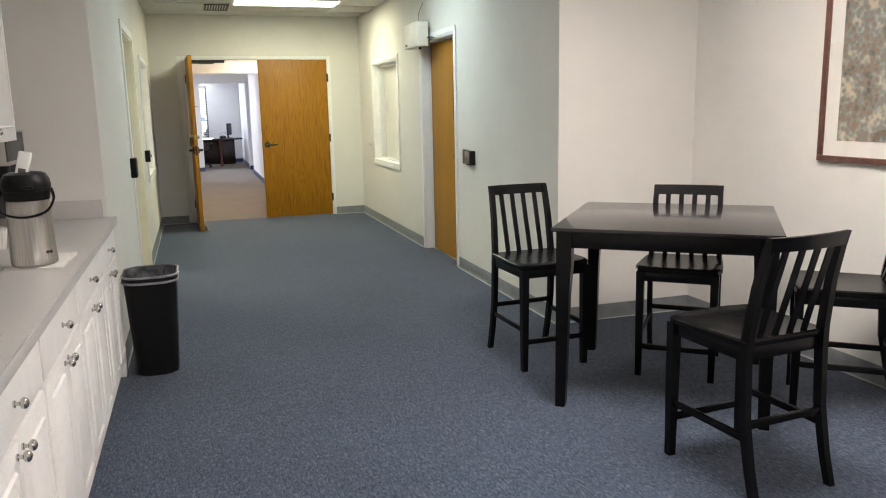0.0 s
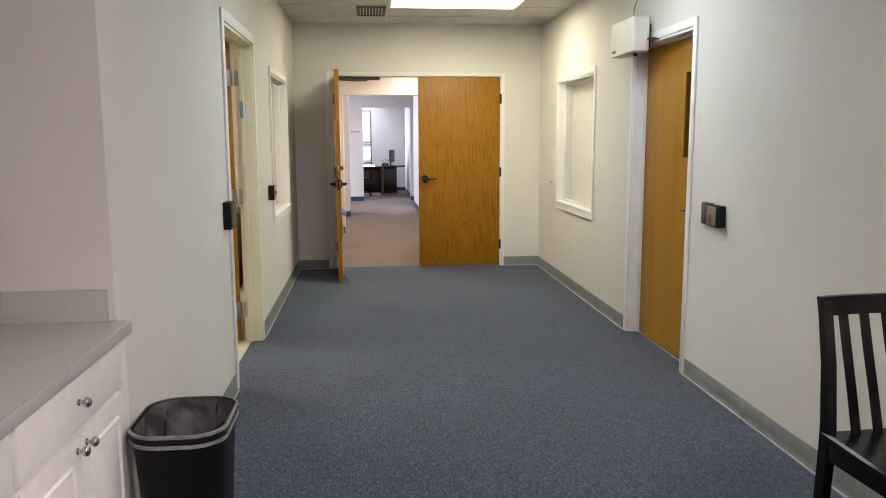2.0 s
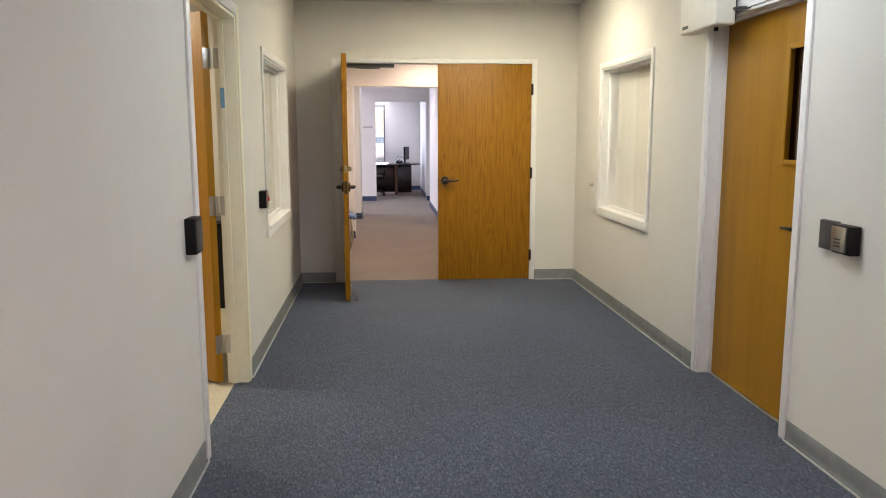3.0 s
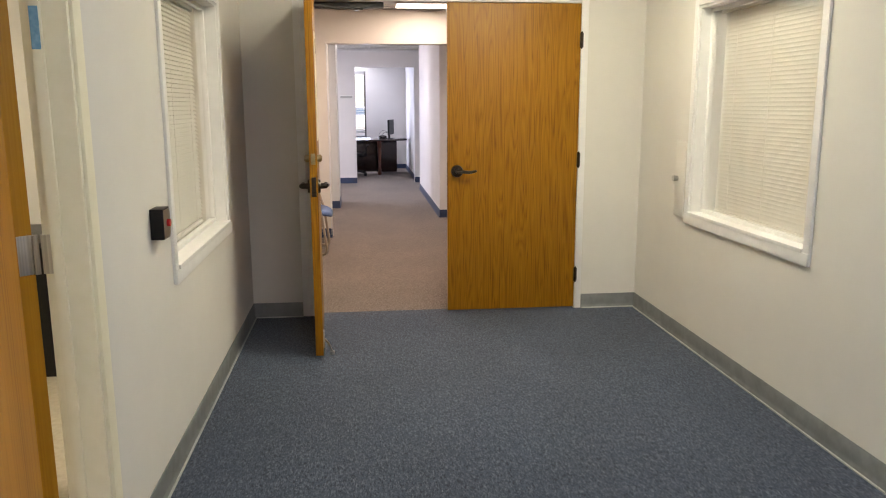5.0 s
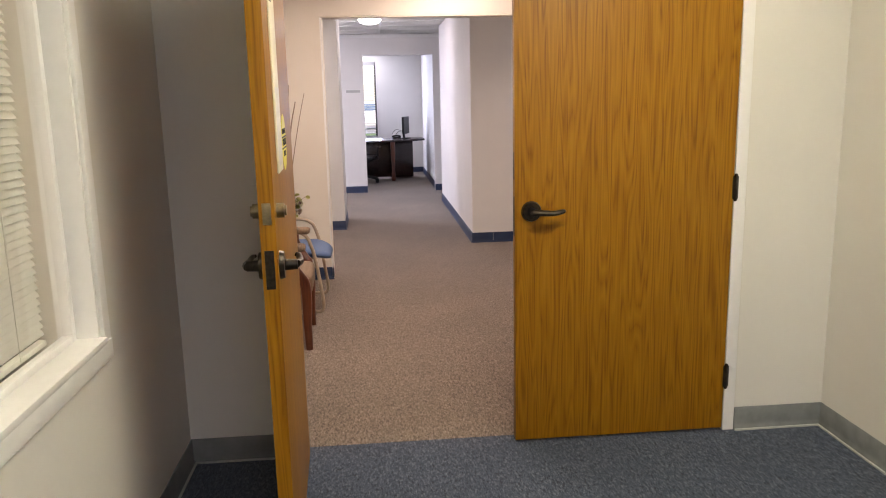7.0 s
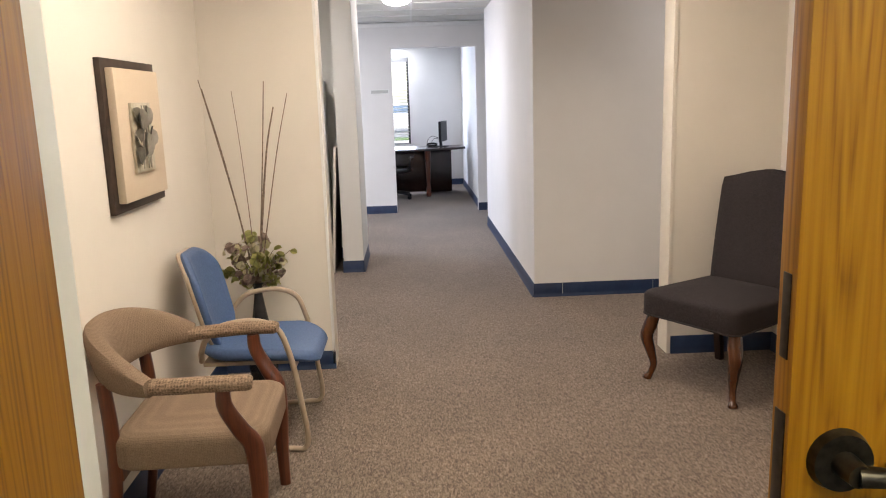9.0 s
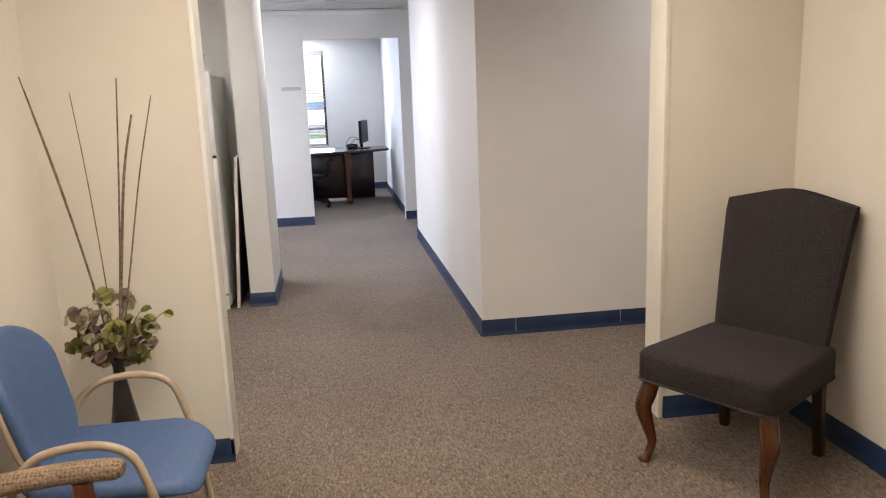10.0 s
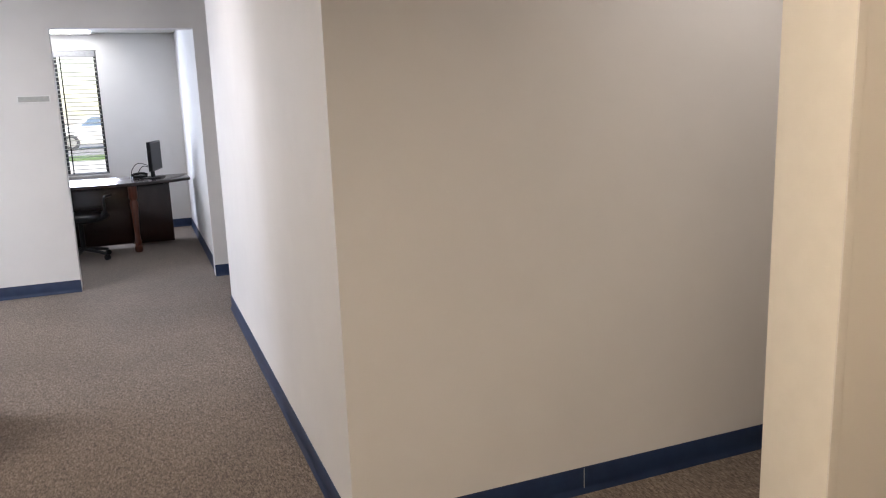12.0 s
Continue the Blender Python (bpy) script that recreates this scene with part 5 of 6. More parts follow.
tb = thing("pub_table", "square counter-height table with a dark espresso top", "table", pose(2.333, 3.28, 0, 0, 0, -38.0))
part("tabletop", bx(B(), -0.505, 0.505, -0.505, 0.505, 0.868, 0.888, 0.004), ESPRESSO, tb)
bm = B()
for s in (-1, 1):
    bx(bm, -0.42, 0.42, s * 0.465 - 0.011, s * 0.465 + 0.011, 0.79, 0.868, 0.002)
    bx(bm, s * 0.465 - 0.011, s * 0.465 + 0.011, -0.42, 0.42, 0.79, 0.868, 0.002)
part("apron", bm, BLACKWOOD, tb)
for sx in (-1, 1):
    for sy in (-1, 1):
        bm = B()
        loft(bm, [[(sx * (0.484 - w) + x, sy * (0.484 - w) + y, z) for x, y in ((-w, -w), (w, -w), (w, w), (-w, w))] for z, w in ((0, 0.022), (0.004, 0.024), (0.55, 0.031), (0.70, 0.036), (0.868, 0.036))])
        part("leg", bm, BLACKWOOD, tb)

# framed print on the dining wall
fp = thing("framed_picture", "framed garden print with a white mat on the wall", "picture")
Y0, Y1, Z0, Z1 = 2.42, 3.36, 1.125, 2.20
bm = B()
for a in ((Y0, Y1, Z0, Z0 + 0.03), (Y0, Y1, Z1 - 0.03, Z1), (Y0, Y0 + 0.03, Z0 + 0.03, Z1 - 0.03), (Y1 - 0.03, Y1, Z0 + 0.03, Z1 - 0.03)):
    bx(bm, AX - 0.03, AX, *a, 0.004)
part("frame", bm, mat("rosewood_frame", (0.10, 0.04, 0.03), (0.16, 0.07, 0.05), 20, 0.4), fp)
part("mat_board", bx(B(), AX - 0.014, AX - 0.002, Y0 + 0.03, Y1 - 0.03, Z0 + 0.03, Z1 - 0.03), PAPER, fp)


def print_mat():
    m, n, l, p = node_mat("garden_print")
    tc, a, b, r = n.new("ShaderNodeTexCoord"), n.new("ShaderNodeTexNoise"), n.new("ShaderNodeTexVoronoi"), n.new("ShaderNodeValToRGB")
    a.inputs["Scale"].default_value, a.inputs["Detail"].default_value, a.inputs["Distortion"].default_value = 6.0, 8.0, 0.6
    b.inputs["Scale"].default_value = 38.0
    l.new(tc.outputs["Object"], a.inputs["Vector"])
    l.new(tc.outputs["Object"], b.inputs["Vector"])
    ad = n.new("ShaderNodeMath")
    ad.operation = "MULTIPLY_ADD"
    l.new(b.outputs["Distance"], ad.inputs[0])
    ad.inputs[1].default_value = 0.35
    l.new(a.outputs["Fac"], ad.inputs[2])
    l.new(ad.outputs[0], r.inputs["Fac"])
    e = r.color_ramp.elements
    e[0].position, e[0].color = 0.42, (0.05, 0.06, 0.07, 1)
    e[1].position, e[1].color = 0.86, (0.52, 0.42, 0.30, 1)
    for pos, c in ((0.52, (0.10, 0.13, 0.12)), (0.60, (0.26, 0.15, 0.08)), (0.70, (0.16, 0.20, 0.20))):
        k = e.new(pos)
        k.color = (*c, 1)
    l.new(r.outputs["Color"], p.inputs["Base Color"])
    p.inputs["Roughness"].default_value = 0.5
    return m


part("print", bx(B(), AX - 0.016, AX - 0.0135, Y0 + 0.12, Y1 - 0.12, Z0 + 0.11, Z1 - 0.12), print_mat(), fp)
part("glazing", bx(B(), AX - 0.021, AX - 0.019, Y0 + 0.03, Y1 - 0.03, Z0 + 0.03, Z1 - 0.03), GLASS, fp).visible_shadow = False


# ---------------------------------------------------------------- reception
ORIGIN[0] = BEYOND


def cushion(bm, w, d, h, r, z, cx=0, cy=0, crown=0.012):
    """A soft block with rounded rims and a crowned top."""
    loops = [rrect(cx, cy, w - 0.02, d - 0.02, r, z), rrect(cx, cy, w - 0.004, d - 0.004, r, z + 0.008), rrect(cx, cy, w, d, r, z + 0.02), rrect(cx, cy, w, d, r, z + h - 0.034)]
    for a in (20, 40, 60, 80):
        s, c = 0.03 * (1 - math.cos(radians(a))), 0.03 * math.sin(radians(a))
        loops.append(rrect(cx, cy, w - 2 * s, d - 2 * s, r, z + h - 0.034 + c))
    for f in (0.86, 0.78, 0.68, 0.56, 0.42, 0.28, 0.12):
        loops.append(rrect(cx, cy, w * f, d * f, r * f, z + h - 0.0035 + crown * (1 - (f / 0.91) ** 2)))
    return loft(bm, loops)


# charcoal side chair with cabriole legs
sc = thing("side_chair", "charcoal upholstered side chair with carved wooden legs", "chair", pose(2.092, 13.48, 0, 0, 0, -58))
bm = cushion(B(), 0.567, 0.567, 0.135, 0.05, 0.350, 0, -0.015, 0.026)
for v in bm.verts:
    v.co.x *= 1.0 - 0.13 * (v.co.y + 0.29)
part("seat", bm, CHARCOAL, sc, sharp=80)
welt = [(x * (1.0 - 0.13 * (y + 0.29)), y, z) for x, y, z in rrect(0, -0.015, 0.567, 0.567, 0.052, 0.359, 6)]
part("piping", sweep(B(), welt + welt[:1], 0.0045, 6), CHARCOAL, sc)
bm = B()
outl = []
for k in range(13):
    u = -1 + k / 6
    outl.append((u, 1.018 + 0.042 * (math.cos(u * math.pi) * 0.5 + 0.5) - 0.010 * abs(u) ** 6))
lo = []
for z_t in (0.0, 0.25, 0.5, 0.75, 0.92, 1.0):
    row_f, row_b = [], []
    for u, top in outl:
        z = 0.40 + (top - 0.40) * z_t
        hw = 0.225 + 0.035 * z_t
        yc = 0.215 + 0.135 * z_t ** 1.2
        th_ = 0.052 if z_t < 0.95 else 0.034
        e = max(0.0, abs(u) - 0.85) / 0.15
        row_f.append((u * hw, yc - th_ * (1 - 0.45 * e * e), z))
        row_b.append((u * hw, yc + th_ * (1 - 0.45 * e * e) * 0.8, z))
    lo.append(row_f + row_b[::-1])
loft(bm, lo)
part("backrest", bm, CHARCOAL, sc)
for s in (-1, 1):
    pts = curve_points([(s * 0.235, -0.235, 0.360), (s * 0.250, -0.252, 0.29), (s * 0.262, -0.264, 0.23), (s * 0.247, -0.25, 0.15), (s * 0.236, -0.238, 0.08), (s * 0.246, -0.25, 0.03), (s * 0.256, -0.26, 0.008), (s * 0.258, -0.262, 0.0)], 5)
    part("front_leg", sweep(B(), pts, [0.030, 0.036, 0.033, 0.025, 0.018, 0.016, 0.024, 0.022], 12), CABRIOLE, sc, "carved cabriole leg")
    bm = B()
    loft(bm, [[(s * 0.205 + x, yy + y, z) for x, y in ((-w, -w), (w, -w), (w, w), (-w, w))] for z, yy, w in ((0, 0.275, 0.017), (0.2, 0.25, 0.019), (0.40, 0.225, 0.022))])
    part("back_leg", bm, DARKLEG, sc, "dark square back leg")

# tan armchair
ta = thing("armchair", "tan woven armchair with padded arms and cherry legs", "chair", pose(-0.225, 12.34, 0, 0, 0, 92))
part("seat", cushion(B(), 0.50, 0.50, 0.115, 0.07, 0.335, 0, -0.02, 0.018), TAN_WEAVE, ta)
bm = B()
lo = []
for k in range(25):
    a = radians(-80 + 160 * k / 24)
    nx, ny = math.sin(a), math.cos(a)
    cx, cy = 0.285 * nx, 0.02 + 0.245 * ny
    f = abs(a / radians(80))
    top, bot = 0.785 - 0.13 * f ** 2.2, 0.585 + 0.012 * f
    hz, zc, ht = (top - bot) / 2, (top + bot) / 2, 0.040 - 0.004 * f
    ring = []
    for j in range(16):
        b = 2 * math.pi * j / 16
        u, v = math.copysign(abs(math.cos(b)) ** 0.7, math.cos(b)), math.copysign(abs(math.sin(b)) ** 0.7, math.sin(b))
        off = ht * u + 0.045 * (v + 1) * 0.5 * (1 - 0.5 * f)
        ring.append((cx + nx * off, cy + ny * off, zc + hz * v))
    lo.append(ring)
loft(bm, lo)
part("backrest", bm, TAN_WEAVE, ta, "curved woven backrest")
for s in (-1, 1):
    pts = curve_points([(s * 0.275, 0.085, 0.625), (s * 0.290, -0.02, 0.628), (s * 0.297, -0.13, 0.632), (s * 0.295, -0.225, 0.630), (s * 0.293, -0.245, 0.628)], 5)
    part("armrest", sweep(B(), pts, [0.034, 0.034, 0.034, 0.033, 0.022], 14, 0.75, (1, 0, 0)), ARM_WEAVE, ta, "padded woven armrest")
    pts = curve_points([(s * 0.285, -0.15, 0.61), (s * 0.287, -0.155, 0.55), (s * 0.278, -0.195, 0.47), (s * 0.268, -0.228, 0.41), (s * 0.263, -0.235, 0.30), (s * 0.260, -0.232, 0.15), (s * 0.258, -0.235, 0.0)], 5)
    part("front_leg", sweep(B(), pts, [0.019, 0.021, 0.024, 0.026, 0.024, 0.020, 0.017], 12, 1.25, (1, 0, 0)), CHERRY, ta, "curved cherry-wood leg")
    bm = B()
    sweep(bm, curve_points([(s * 0.205, 0.235, 0.62), (s * 0.208, 0.225, 0.45), (s * 0.212, 0.232, 0.25), (s * 0.215, 0.27, 0.0)], 5), [0.022, 0.024, 0.022, 0.017], 10)
    part("back_leg", bm, CHERRY, ta)
part("seat_rail", bx(B(), -0.245, 0.245, -0.235, -0.21, 0.29, 0.345, 0.004), CHERRY, ta)
part("seat_rail", bx(B(), -0.22, 0.22, 0.20, 0.225, 0.29, 0.345, 0.004), CHERRY, ta)

# blue chair on a bent tube frame
bc2 = thing("visitor_chair", "blue upholstered visitor chair on a taupe tube frame", "chair", pose(-0.182, 13.155, 0, 0, 0, 90))


def pad(w, h, r, t, crown, flat=0.6):
    """Loops of a soft pad: (x, height on the pad, depth) from its back to its crowned front."""
    out = []
    for a in (-80, -55, -30, 0, 25, 45, 62, 76, 88):
        s_, c_ = math.sin(radians(a)), 1 - math.cos(radians(a))
        k = t if a > 0 else t * flat
        out.append([(x, y, k * s_) for x, y, z in rrect(0, 0, w - 2 * t * c_, h - 2 * t * c_, max(0.02, r - t * c_ * 0.6), 0, 8)])
    for f in (0.78, 0.62, 0.46, 0.30, 0.14):
        out.append([(x, y, t + crown * (1 - f)) for x, y, z in rrect(0, 0, (w - 2 * t) * f, (h - 2 * t) * f, r * f, 0, 8)])
    return out


def seat_shape(x, y, d):
    """Bends the pad into a saddle with a waterfall front and a rise towards the back."""
    front, rear = max(0.0, -y - 0.06), max(0.0, y - 0.10)
    return (x * (1 - 0.10 * max(0.0, y) / 0.25), y - 0.03 - 0.10 * front, 0.410 + d - 1.15 * front ** 2 + 1.4 * rear ** 2 + 0.16 * x * x)


def back_shape(x, h, d):
    """Leans the pad back, wraps its sides forward and curls its foot under."""
    low = max(0.0, -h - 0.05)
    side = 1 - 0.13 * max(0.0, -h) / 0.2 - 0.07 * max(0.0, h) / 0.2
    return (x * side, 0.228 + 0.215 * h - d - 1.15 * x * x - 0.9 * low ** 2 + 0.5 * max(0.0, h - 0.08) ** 2, 0.628 + h)


bm = B()
loft(bm, [[seat_shape(*p) for p in lp] for lp in pad(0.485, 0.50, 0.115, 0.032, 0.010)])
part("seat", bm, BLUEVINYL, bc2)
bm = B()
loft(bm, [[back_shape(*p) for p in lp] for lp in pad(0.415, 0.44, 0.135, 0.026, 0.008)])
part("backrest", bm, BLUEVINYL, bc2)
bm = B()
loft(bm, [[back_shape(x, h - 0.004, d - 0.024) for x, h, d in lp] for lp in pad(0.425, 0.445, 0.138, 0.012, 0.0)[:7]])
part("back_shell", bm, TAN_TUBE, bc2, "taupe plastic back shell")
part("seat_pan", bx(B(), -0.19, 0.19, -0.20, 0.20, 0.368, 0.389, 0.008), TAN_TUBE, bc2)
for s in (-1, 1):
    x = s * 0.275
    pts = curve_points([(s * 0.20, 0.20, 0.40), (s * 0.258, 0.18, 0.46), (x, 0.15, 0.52), (x, 0.08, 0.575), (x, -0.05, 0.590), (x, -0.14, 0.555), (x, -0.178, 0.47), (x, -0.203, 0.36), (x, -0.225, 0.20), (x, -0.240, 0.07), (x * 0.99, -0.222, 0.016), (x * 0.96, -0.16, 0.013), (x * 0.9, 0.10, 0.013), (x * 0.88, 0.22, 0.013)], 5)
    part("arm_and_leg_tube", sweep(B(), pts, 0.0125, 12), TAN_TUBE, bc2)
part("floor_bar", sweep(B(), [(-0.242, 0.22, 0.013), (0.242, 0.22, 0.013)], 0.0125, 12), TAN_TUBE, bc2)
part("seat_bar", sweep(B(), [(-0.272, -0.198, 0.375), (0.272, -0.198, 0.375)], 0.010, 10), TAN_TUBE, bc2)

# floor vase with leaves and twigs
rnd = random.Random(7)
va = thing("floor_vase", "tall dark floor vase with dried leaves and twigs", "vase", pose(-0.278, 13.70, 0))
part("vase", lathe(B(), [(0, 0), (0.06, 0), (0.068, 0.012), (0.075, 0.12), (0.062, 0.25), (0.036, 0.40), (0.021, 0.50), (0.022, 0.545), (0.032, 0.565), (0.028, 0.562), (0.018, 0.52), (0, 0.45)], 28), VASE, va)


def leaf_mesh(material):
    bm = B()
    outl = [(0, 0), (0.012, 0.008), (0.021, 0.022), (0.022, 0.036), (0.013, 0.049), (0, 0.054)]
    c = [bm.verts.new((0, y, -0.004)) for y in (0.0, 0.018, 0.036, 0.054)]
    ring = [bm.verts.new((x, y, 0.004 + 0.25 * abs(x))) for x, y in outl[1:-1]] + [bm.verts.new((-x, y, 0.004 + 0.25 * abs(x))) for x, y in outl[1:-1]]
    R_, L_ = ring[:4], ring[4:]
    for q in ((c[0], R_[0], R_[1], c[1]), (c[1], R_[1], R_[2], c[2]), (c[2], R_[2], R_[3], c[3]), (c[0], c[1], L_[1], L_[0]), (c[1], c[2], L_[2], L_[1]), (c[2], c[3], L_[3], L_[2])):
        bm.faces.new(q)
    bmesh.ops.solidify(bm, geom=bm.faces[:], thickness=0.0009)
    return mesh("leaf", bm, material)


LEAVES = [leaf_mesh(LEAF), leaf_mesh(LEAF_PALE), leaf_mesh(LEAF_MAUVE)]
nodes_ = []
for k in range(19):
    a, r = rnd.uniform(0, 2 * math.pi), rnd.uniform(0.05, 0.20)
    top = Vector((r * math.cos(a), r * math.sin(a) * 0.8, rnd.uniform(0.57, 0.77) + (0.09 if k % 7 == 0 else 0)))
    pts = curve_points([(0, 0, 0.52), (top.x * 0.35, top.y * 0.35, 0.52 + (top.z - 0.52) * 0.55), tuple(top)], 4)
    part("sprig", sweep(B(), pts, [0.0026, 0.0016], 5), TWIG, va)
    nodes_ += [(p, a) for p in pts[4:]] + [(top, a)]
for k, (p, a) in enumerate(nodes_):
    # rounded heads of overlapping petals at the tips
    if k % 5 == 4:
        tone = rnd.choice(((0, 0, 1), (1, 0, 1), (2, 2, 1), (0, 2, 1)))
        for j in range(12):
            d = Vector((rnd.gauss(0, 1), rnd.gauss(0, 1), rnd.gauss(0.25, 0.9))).normalized()
            ob = new("petal", LEAVES[rnd.choice(tone)])
            ob.parent = va
            turn = d.to_track_quat("Z", "Y").to_matrix().to_4x4()
            ob.matrix_basis = Matrix.Translation(p + d * rnd.uniform(0.022, 0.038)) @ turn @ pose(0, 0, 0, rnd.uniform(-25, 25), rnd.uniform(-25, 25), rnd.uniform(0, 360)) @ Matrix.Scale(rnd.uniform(0.65, 1.0), 4) @ Matrix.Translation((0, -0.027, 0))
    elif k % 5 in (1, 3):
        ob = new("leaf", LEAVES[rnd.choice((0, 0, 2))])
        ob.parent = va
        ob.matrix_basis = Matrix.Translation(p) @ pose(0, 0, 0, rnd.uniform(-40, 75), rnd.uniform(-50, 50), math.degrees(a) - 90 + rnd.uniform(-90, 90)) @ Matrix.Scale(rnd.uniform(0.7, 1.1), 4)
for x, y, z, r, bend in ((-0.215, 0.06, 1.555, 0.0042, -0.04), (-0.235, 0.085, 1.60, 0.003, -0.05), (-0.075, 0.09, 1.54, 0.0022, -0.02), (0.09, 0.09, 1.585, 0.0036, 0.0), (0.135, 0.06, 1.455, 0.0052, 0.02), (0.205, 0.08, 1.52, 0.003, 0.02)):
    pts = curve_points([(0, 0, 0.5), (x * 0.38 - bend * 0.5, y * 0.4, 0.86), (x * 0.72 - bend * 0.4, y * 0.75, 1.24), (x, y, z)], 5)
    part("twig", sweep(B(), pts, [r * 1.2, r * 1.1, r * 0.95, r * 0.7], 7), TWIG, va, "long dried twig")

# wall art
wa = thing("wall_art", "framed linen wall art with a grey leaf relief", "wall art", pose(0, -0.095, 0.023))
part("frame", bx(B(), RX0, RX0 + 0.022, 12.655, 13.215, 1.068, 1.622, 0.003), DARKFRAME, wa)
part("canvas", bx(B(), RX0 + 0.022, RX0 + 0.052, 12.69, 13.165, 1.105, 1.588, 0.005), LINEN, wa)
tile = part("relief_tile", bx(B(), RX0 + 0.052, RX0 + 0.064, 12.80, 13.005, 1.205, 1.465, 0.003), RELIEF, wa, "small antiqued relief tile")
for k, (y, z, ang, s) in enumerate(((12.88, 1.235, 35, 1.5), (12.94, 1.255, -8, 1.9), (12.90, 1.31, 55, 1.5), (12.985, 1.30, -35, 1.6), (12.925, 1.35, 20, 1.8), (12.97, 1.375, -12, 1.5), (12.885, 1.39, 40, 1.3))):
    lf = new("leaf_relief", leaf_mesh(RELIEF_DARK))
    lf.parent, lf.matrix_basis = tile, Matrix.Translation((RX0 + 0.067, y - 0.033, z)) @ pose(0, 0, 0, 90, 0, 90) @ pose(0, 0, 0, 0, 0, ang) @ Matrix.Scale(s, 4)
for y0, y1 in ((12.90, 12.935), (12.955, 12.965), (12.985, 12.99)):
    part("stem_relief", sweep(B(), [(RX0 + 0.066, y0 - 0.033, 1.215), (RX0 + 0.068, (y0 + y1) / 2 - 0.033, 1.33), (RX0 + 0.066, y1 - 0.033, 1.455)], 0.003, 6), RELIEF_DARK, tile)


# ---------------------------------------------------------------- hall
fr_ = thing("refrigerator", "white top-freezer refrigerator standing in an alcove", "refrigerator", pose(-0.565, 16.33, 0))
part("body", bx(B(), -0.345, 0.345, 0.06, 0.70, 0.03, 1.665, 0.008, 3), WHITE, fr_)
fd = part("freezer_door", bx(B(), -0.345, 0.345, 0.0, 0.056, 1.125, 1.68, 0.012, 3), WHITE, fr_)
part("badge", bx(B(), 0.135, 0.18, -0.0015, 0.0, 1.588, 1.604), PALE_GREY, fd, "small grey badge")
md = part("main_door", bx(B(), -0.345, 0.345, 0.0, 0.056, 0.125, 1.10, 0.012, 3), WHITE, fr_)
part("handle", bx(B(), 0.10, 0.34, -0.004, 0.014, 1.103, 1.118, 0.003), BRONZE, md, "dark recessed handle strip")
part("screw_cap", cyl(B(), (0.30, 0.0, 0.62), (0.30, -0.003, 0.62), 0.006, n=10), STEEL, md)
kp = part("kick_plate", bx(B(), -0.335, 0.335, 0.012, 0.05, 0.008, 0.115, 0.004), WHITE, fr_)
for k in range(4):
    part("slot", bx(B(), -0.30, 0.27, 0.0095, 0.0125, 0.022 + 0.021 * k, 0.034 + 0.021 * k), BLACK, kp)
for x in (-0.28, 0.28):
    part("foot", cyl(B(), (x, 0.12, 0.0), (x, 0.12, 0.034), 0.02, n=12), BLACK, fr_)
    part("foot", cyl(B(), (x, 0.60, 0.0), (x, 0.60, 0.034), 0.02, n=12), BLACK, fr_)
part("hinge_cover", bx(B(), 0.26, 0.34, 0.01, 0.10, 1.678, 1.692, 0.004), WHITE, fr_)
bn_ = B()
loft(bn_, [rrect(-0.48, 16.48, 0.36, 0.24, 0.02, 1.682), rrect(-0.48, 16.48, 0.40, 0.28, 0.025, 1.800), rrect(-0.48, 16.48, 0.415, 0.295, 0.025, 1.802), rrect(-0.48, 16.48, 0.415, 0.295, 0.025, 1.810), rrect(-0.48, 16.48, 0.39, 0.27, 0.025, 1.808), rrect(-0.48, 16.48, 0.35, 0.23, 0.02, 1.686)])
bin_ = solid("storage_bin", bn_, FROSTED, "clear plastic bin standing on the refrigerator", "storage bin")
bin_.visible_shadow = False
lb = thing("leaning_board", "pale folded board leaning beside the refrigerator", "board", pose(-0.172, 16.38, 0, 0, 3.6, 0))
part("board", bx(B(), -0.012, 0.010, 0.0, 0.60, 0.002, 1.10, 0.004), PAINT_WARM, lb)
# shade in the gap beside the board, put in as a dark sheet
part("dark_sheet", bx(B(), 0.010, 0.013, 0.012, 0.59, 0.012, 1.09, 0.001), DARKFRAME, lb, "dark brown sheet standing in for the shaded gap")

ORIGIN[0] = OFFICE
ds = thing("door_sign", "small blank white room sign on the wall", "sign")
part("holder", bx(B(), 0.10, 0.34, FY - 0.008, FY, 1.562, 1.622, 0.002), TRIM, ds)
part("insert", bx(B(), 0.11, 0.33, FY - 0.0095, FY - 0.008, 1.572, 1.612), PALE_GREY, ds, "grey sign insert")


# ---------------------------------------------------------------- office
dk = thing("executive_desk", "dark mahogany bow-front desk with turned legs", "desk", pose(0.51, 21.92, 0))
bm = B()
lo = []
for z, g in ((0.70, -0.012), (0.708, 0.0), (0.730, 0.0), (0.738, -0.008)):
    out = []
    for k in range(17):
        x = -0.94 + 1.88 * k / 16
        out.append((x * (1 + g), -0.08 - 0.36 * (1 - (x / 0.94) ** 2) - g, z))
    out += [(0.94 * (1 + g), 0.45 + g, z), (-0.94 * (1 + g), 0.45 + g, z)]
    lo.append(out)
loft(bm, lo)
part("top", bm, MAHOGANY, dk)
part("modesty_panel", bx(B(), -0.72, 0.72, 0.02, 0.05, 0.04, 0.70, 0.003), MAHOGANY, dk)
for s in (-1, 1):
    part("pedestal", bx(B(), s * 0.50 - 0.22, s * 0.50 + 0.22, 0.052, 0.42, 0.03, 0.70, 0.004), MAHOGANY, dk)
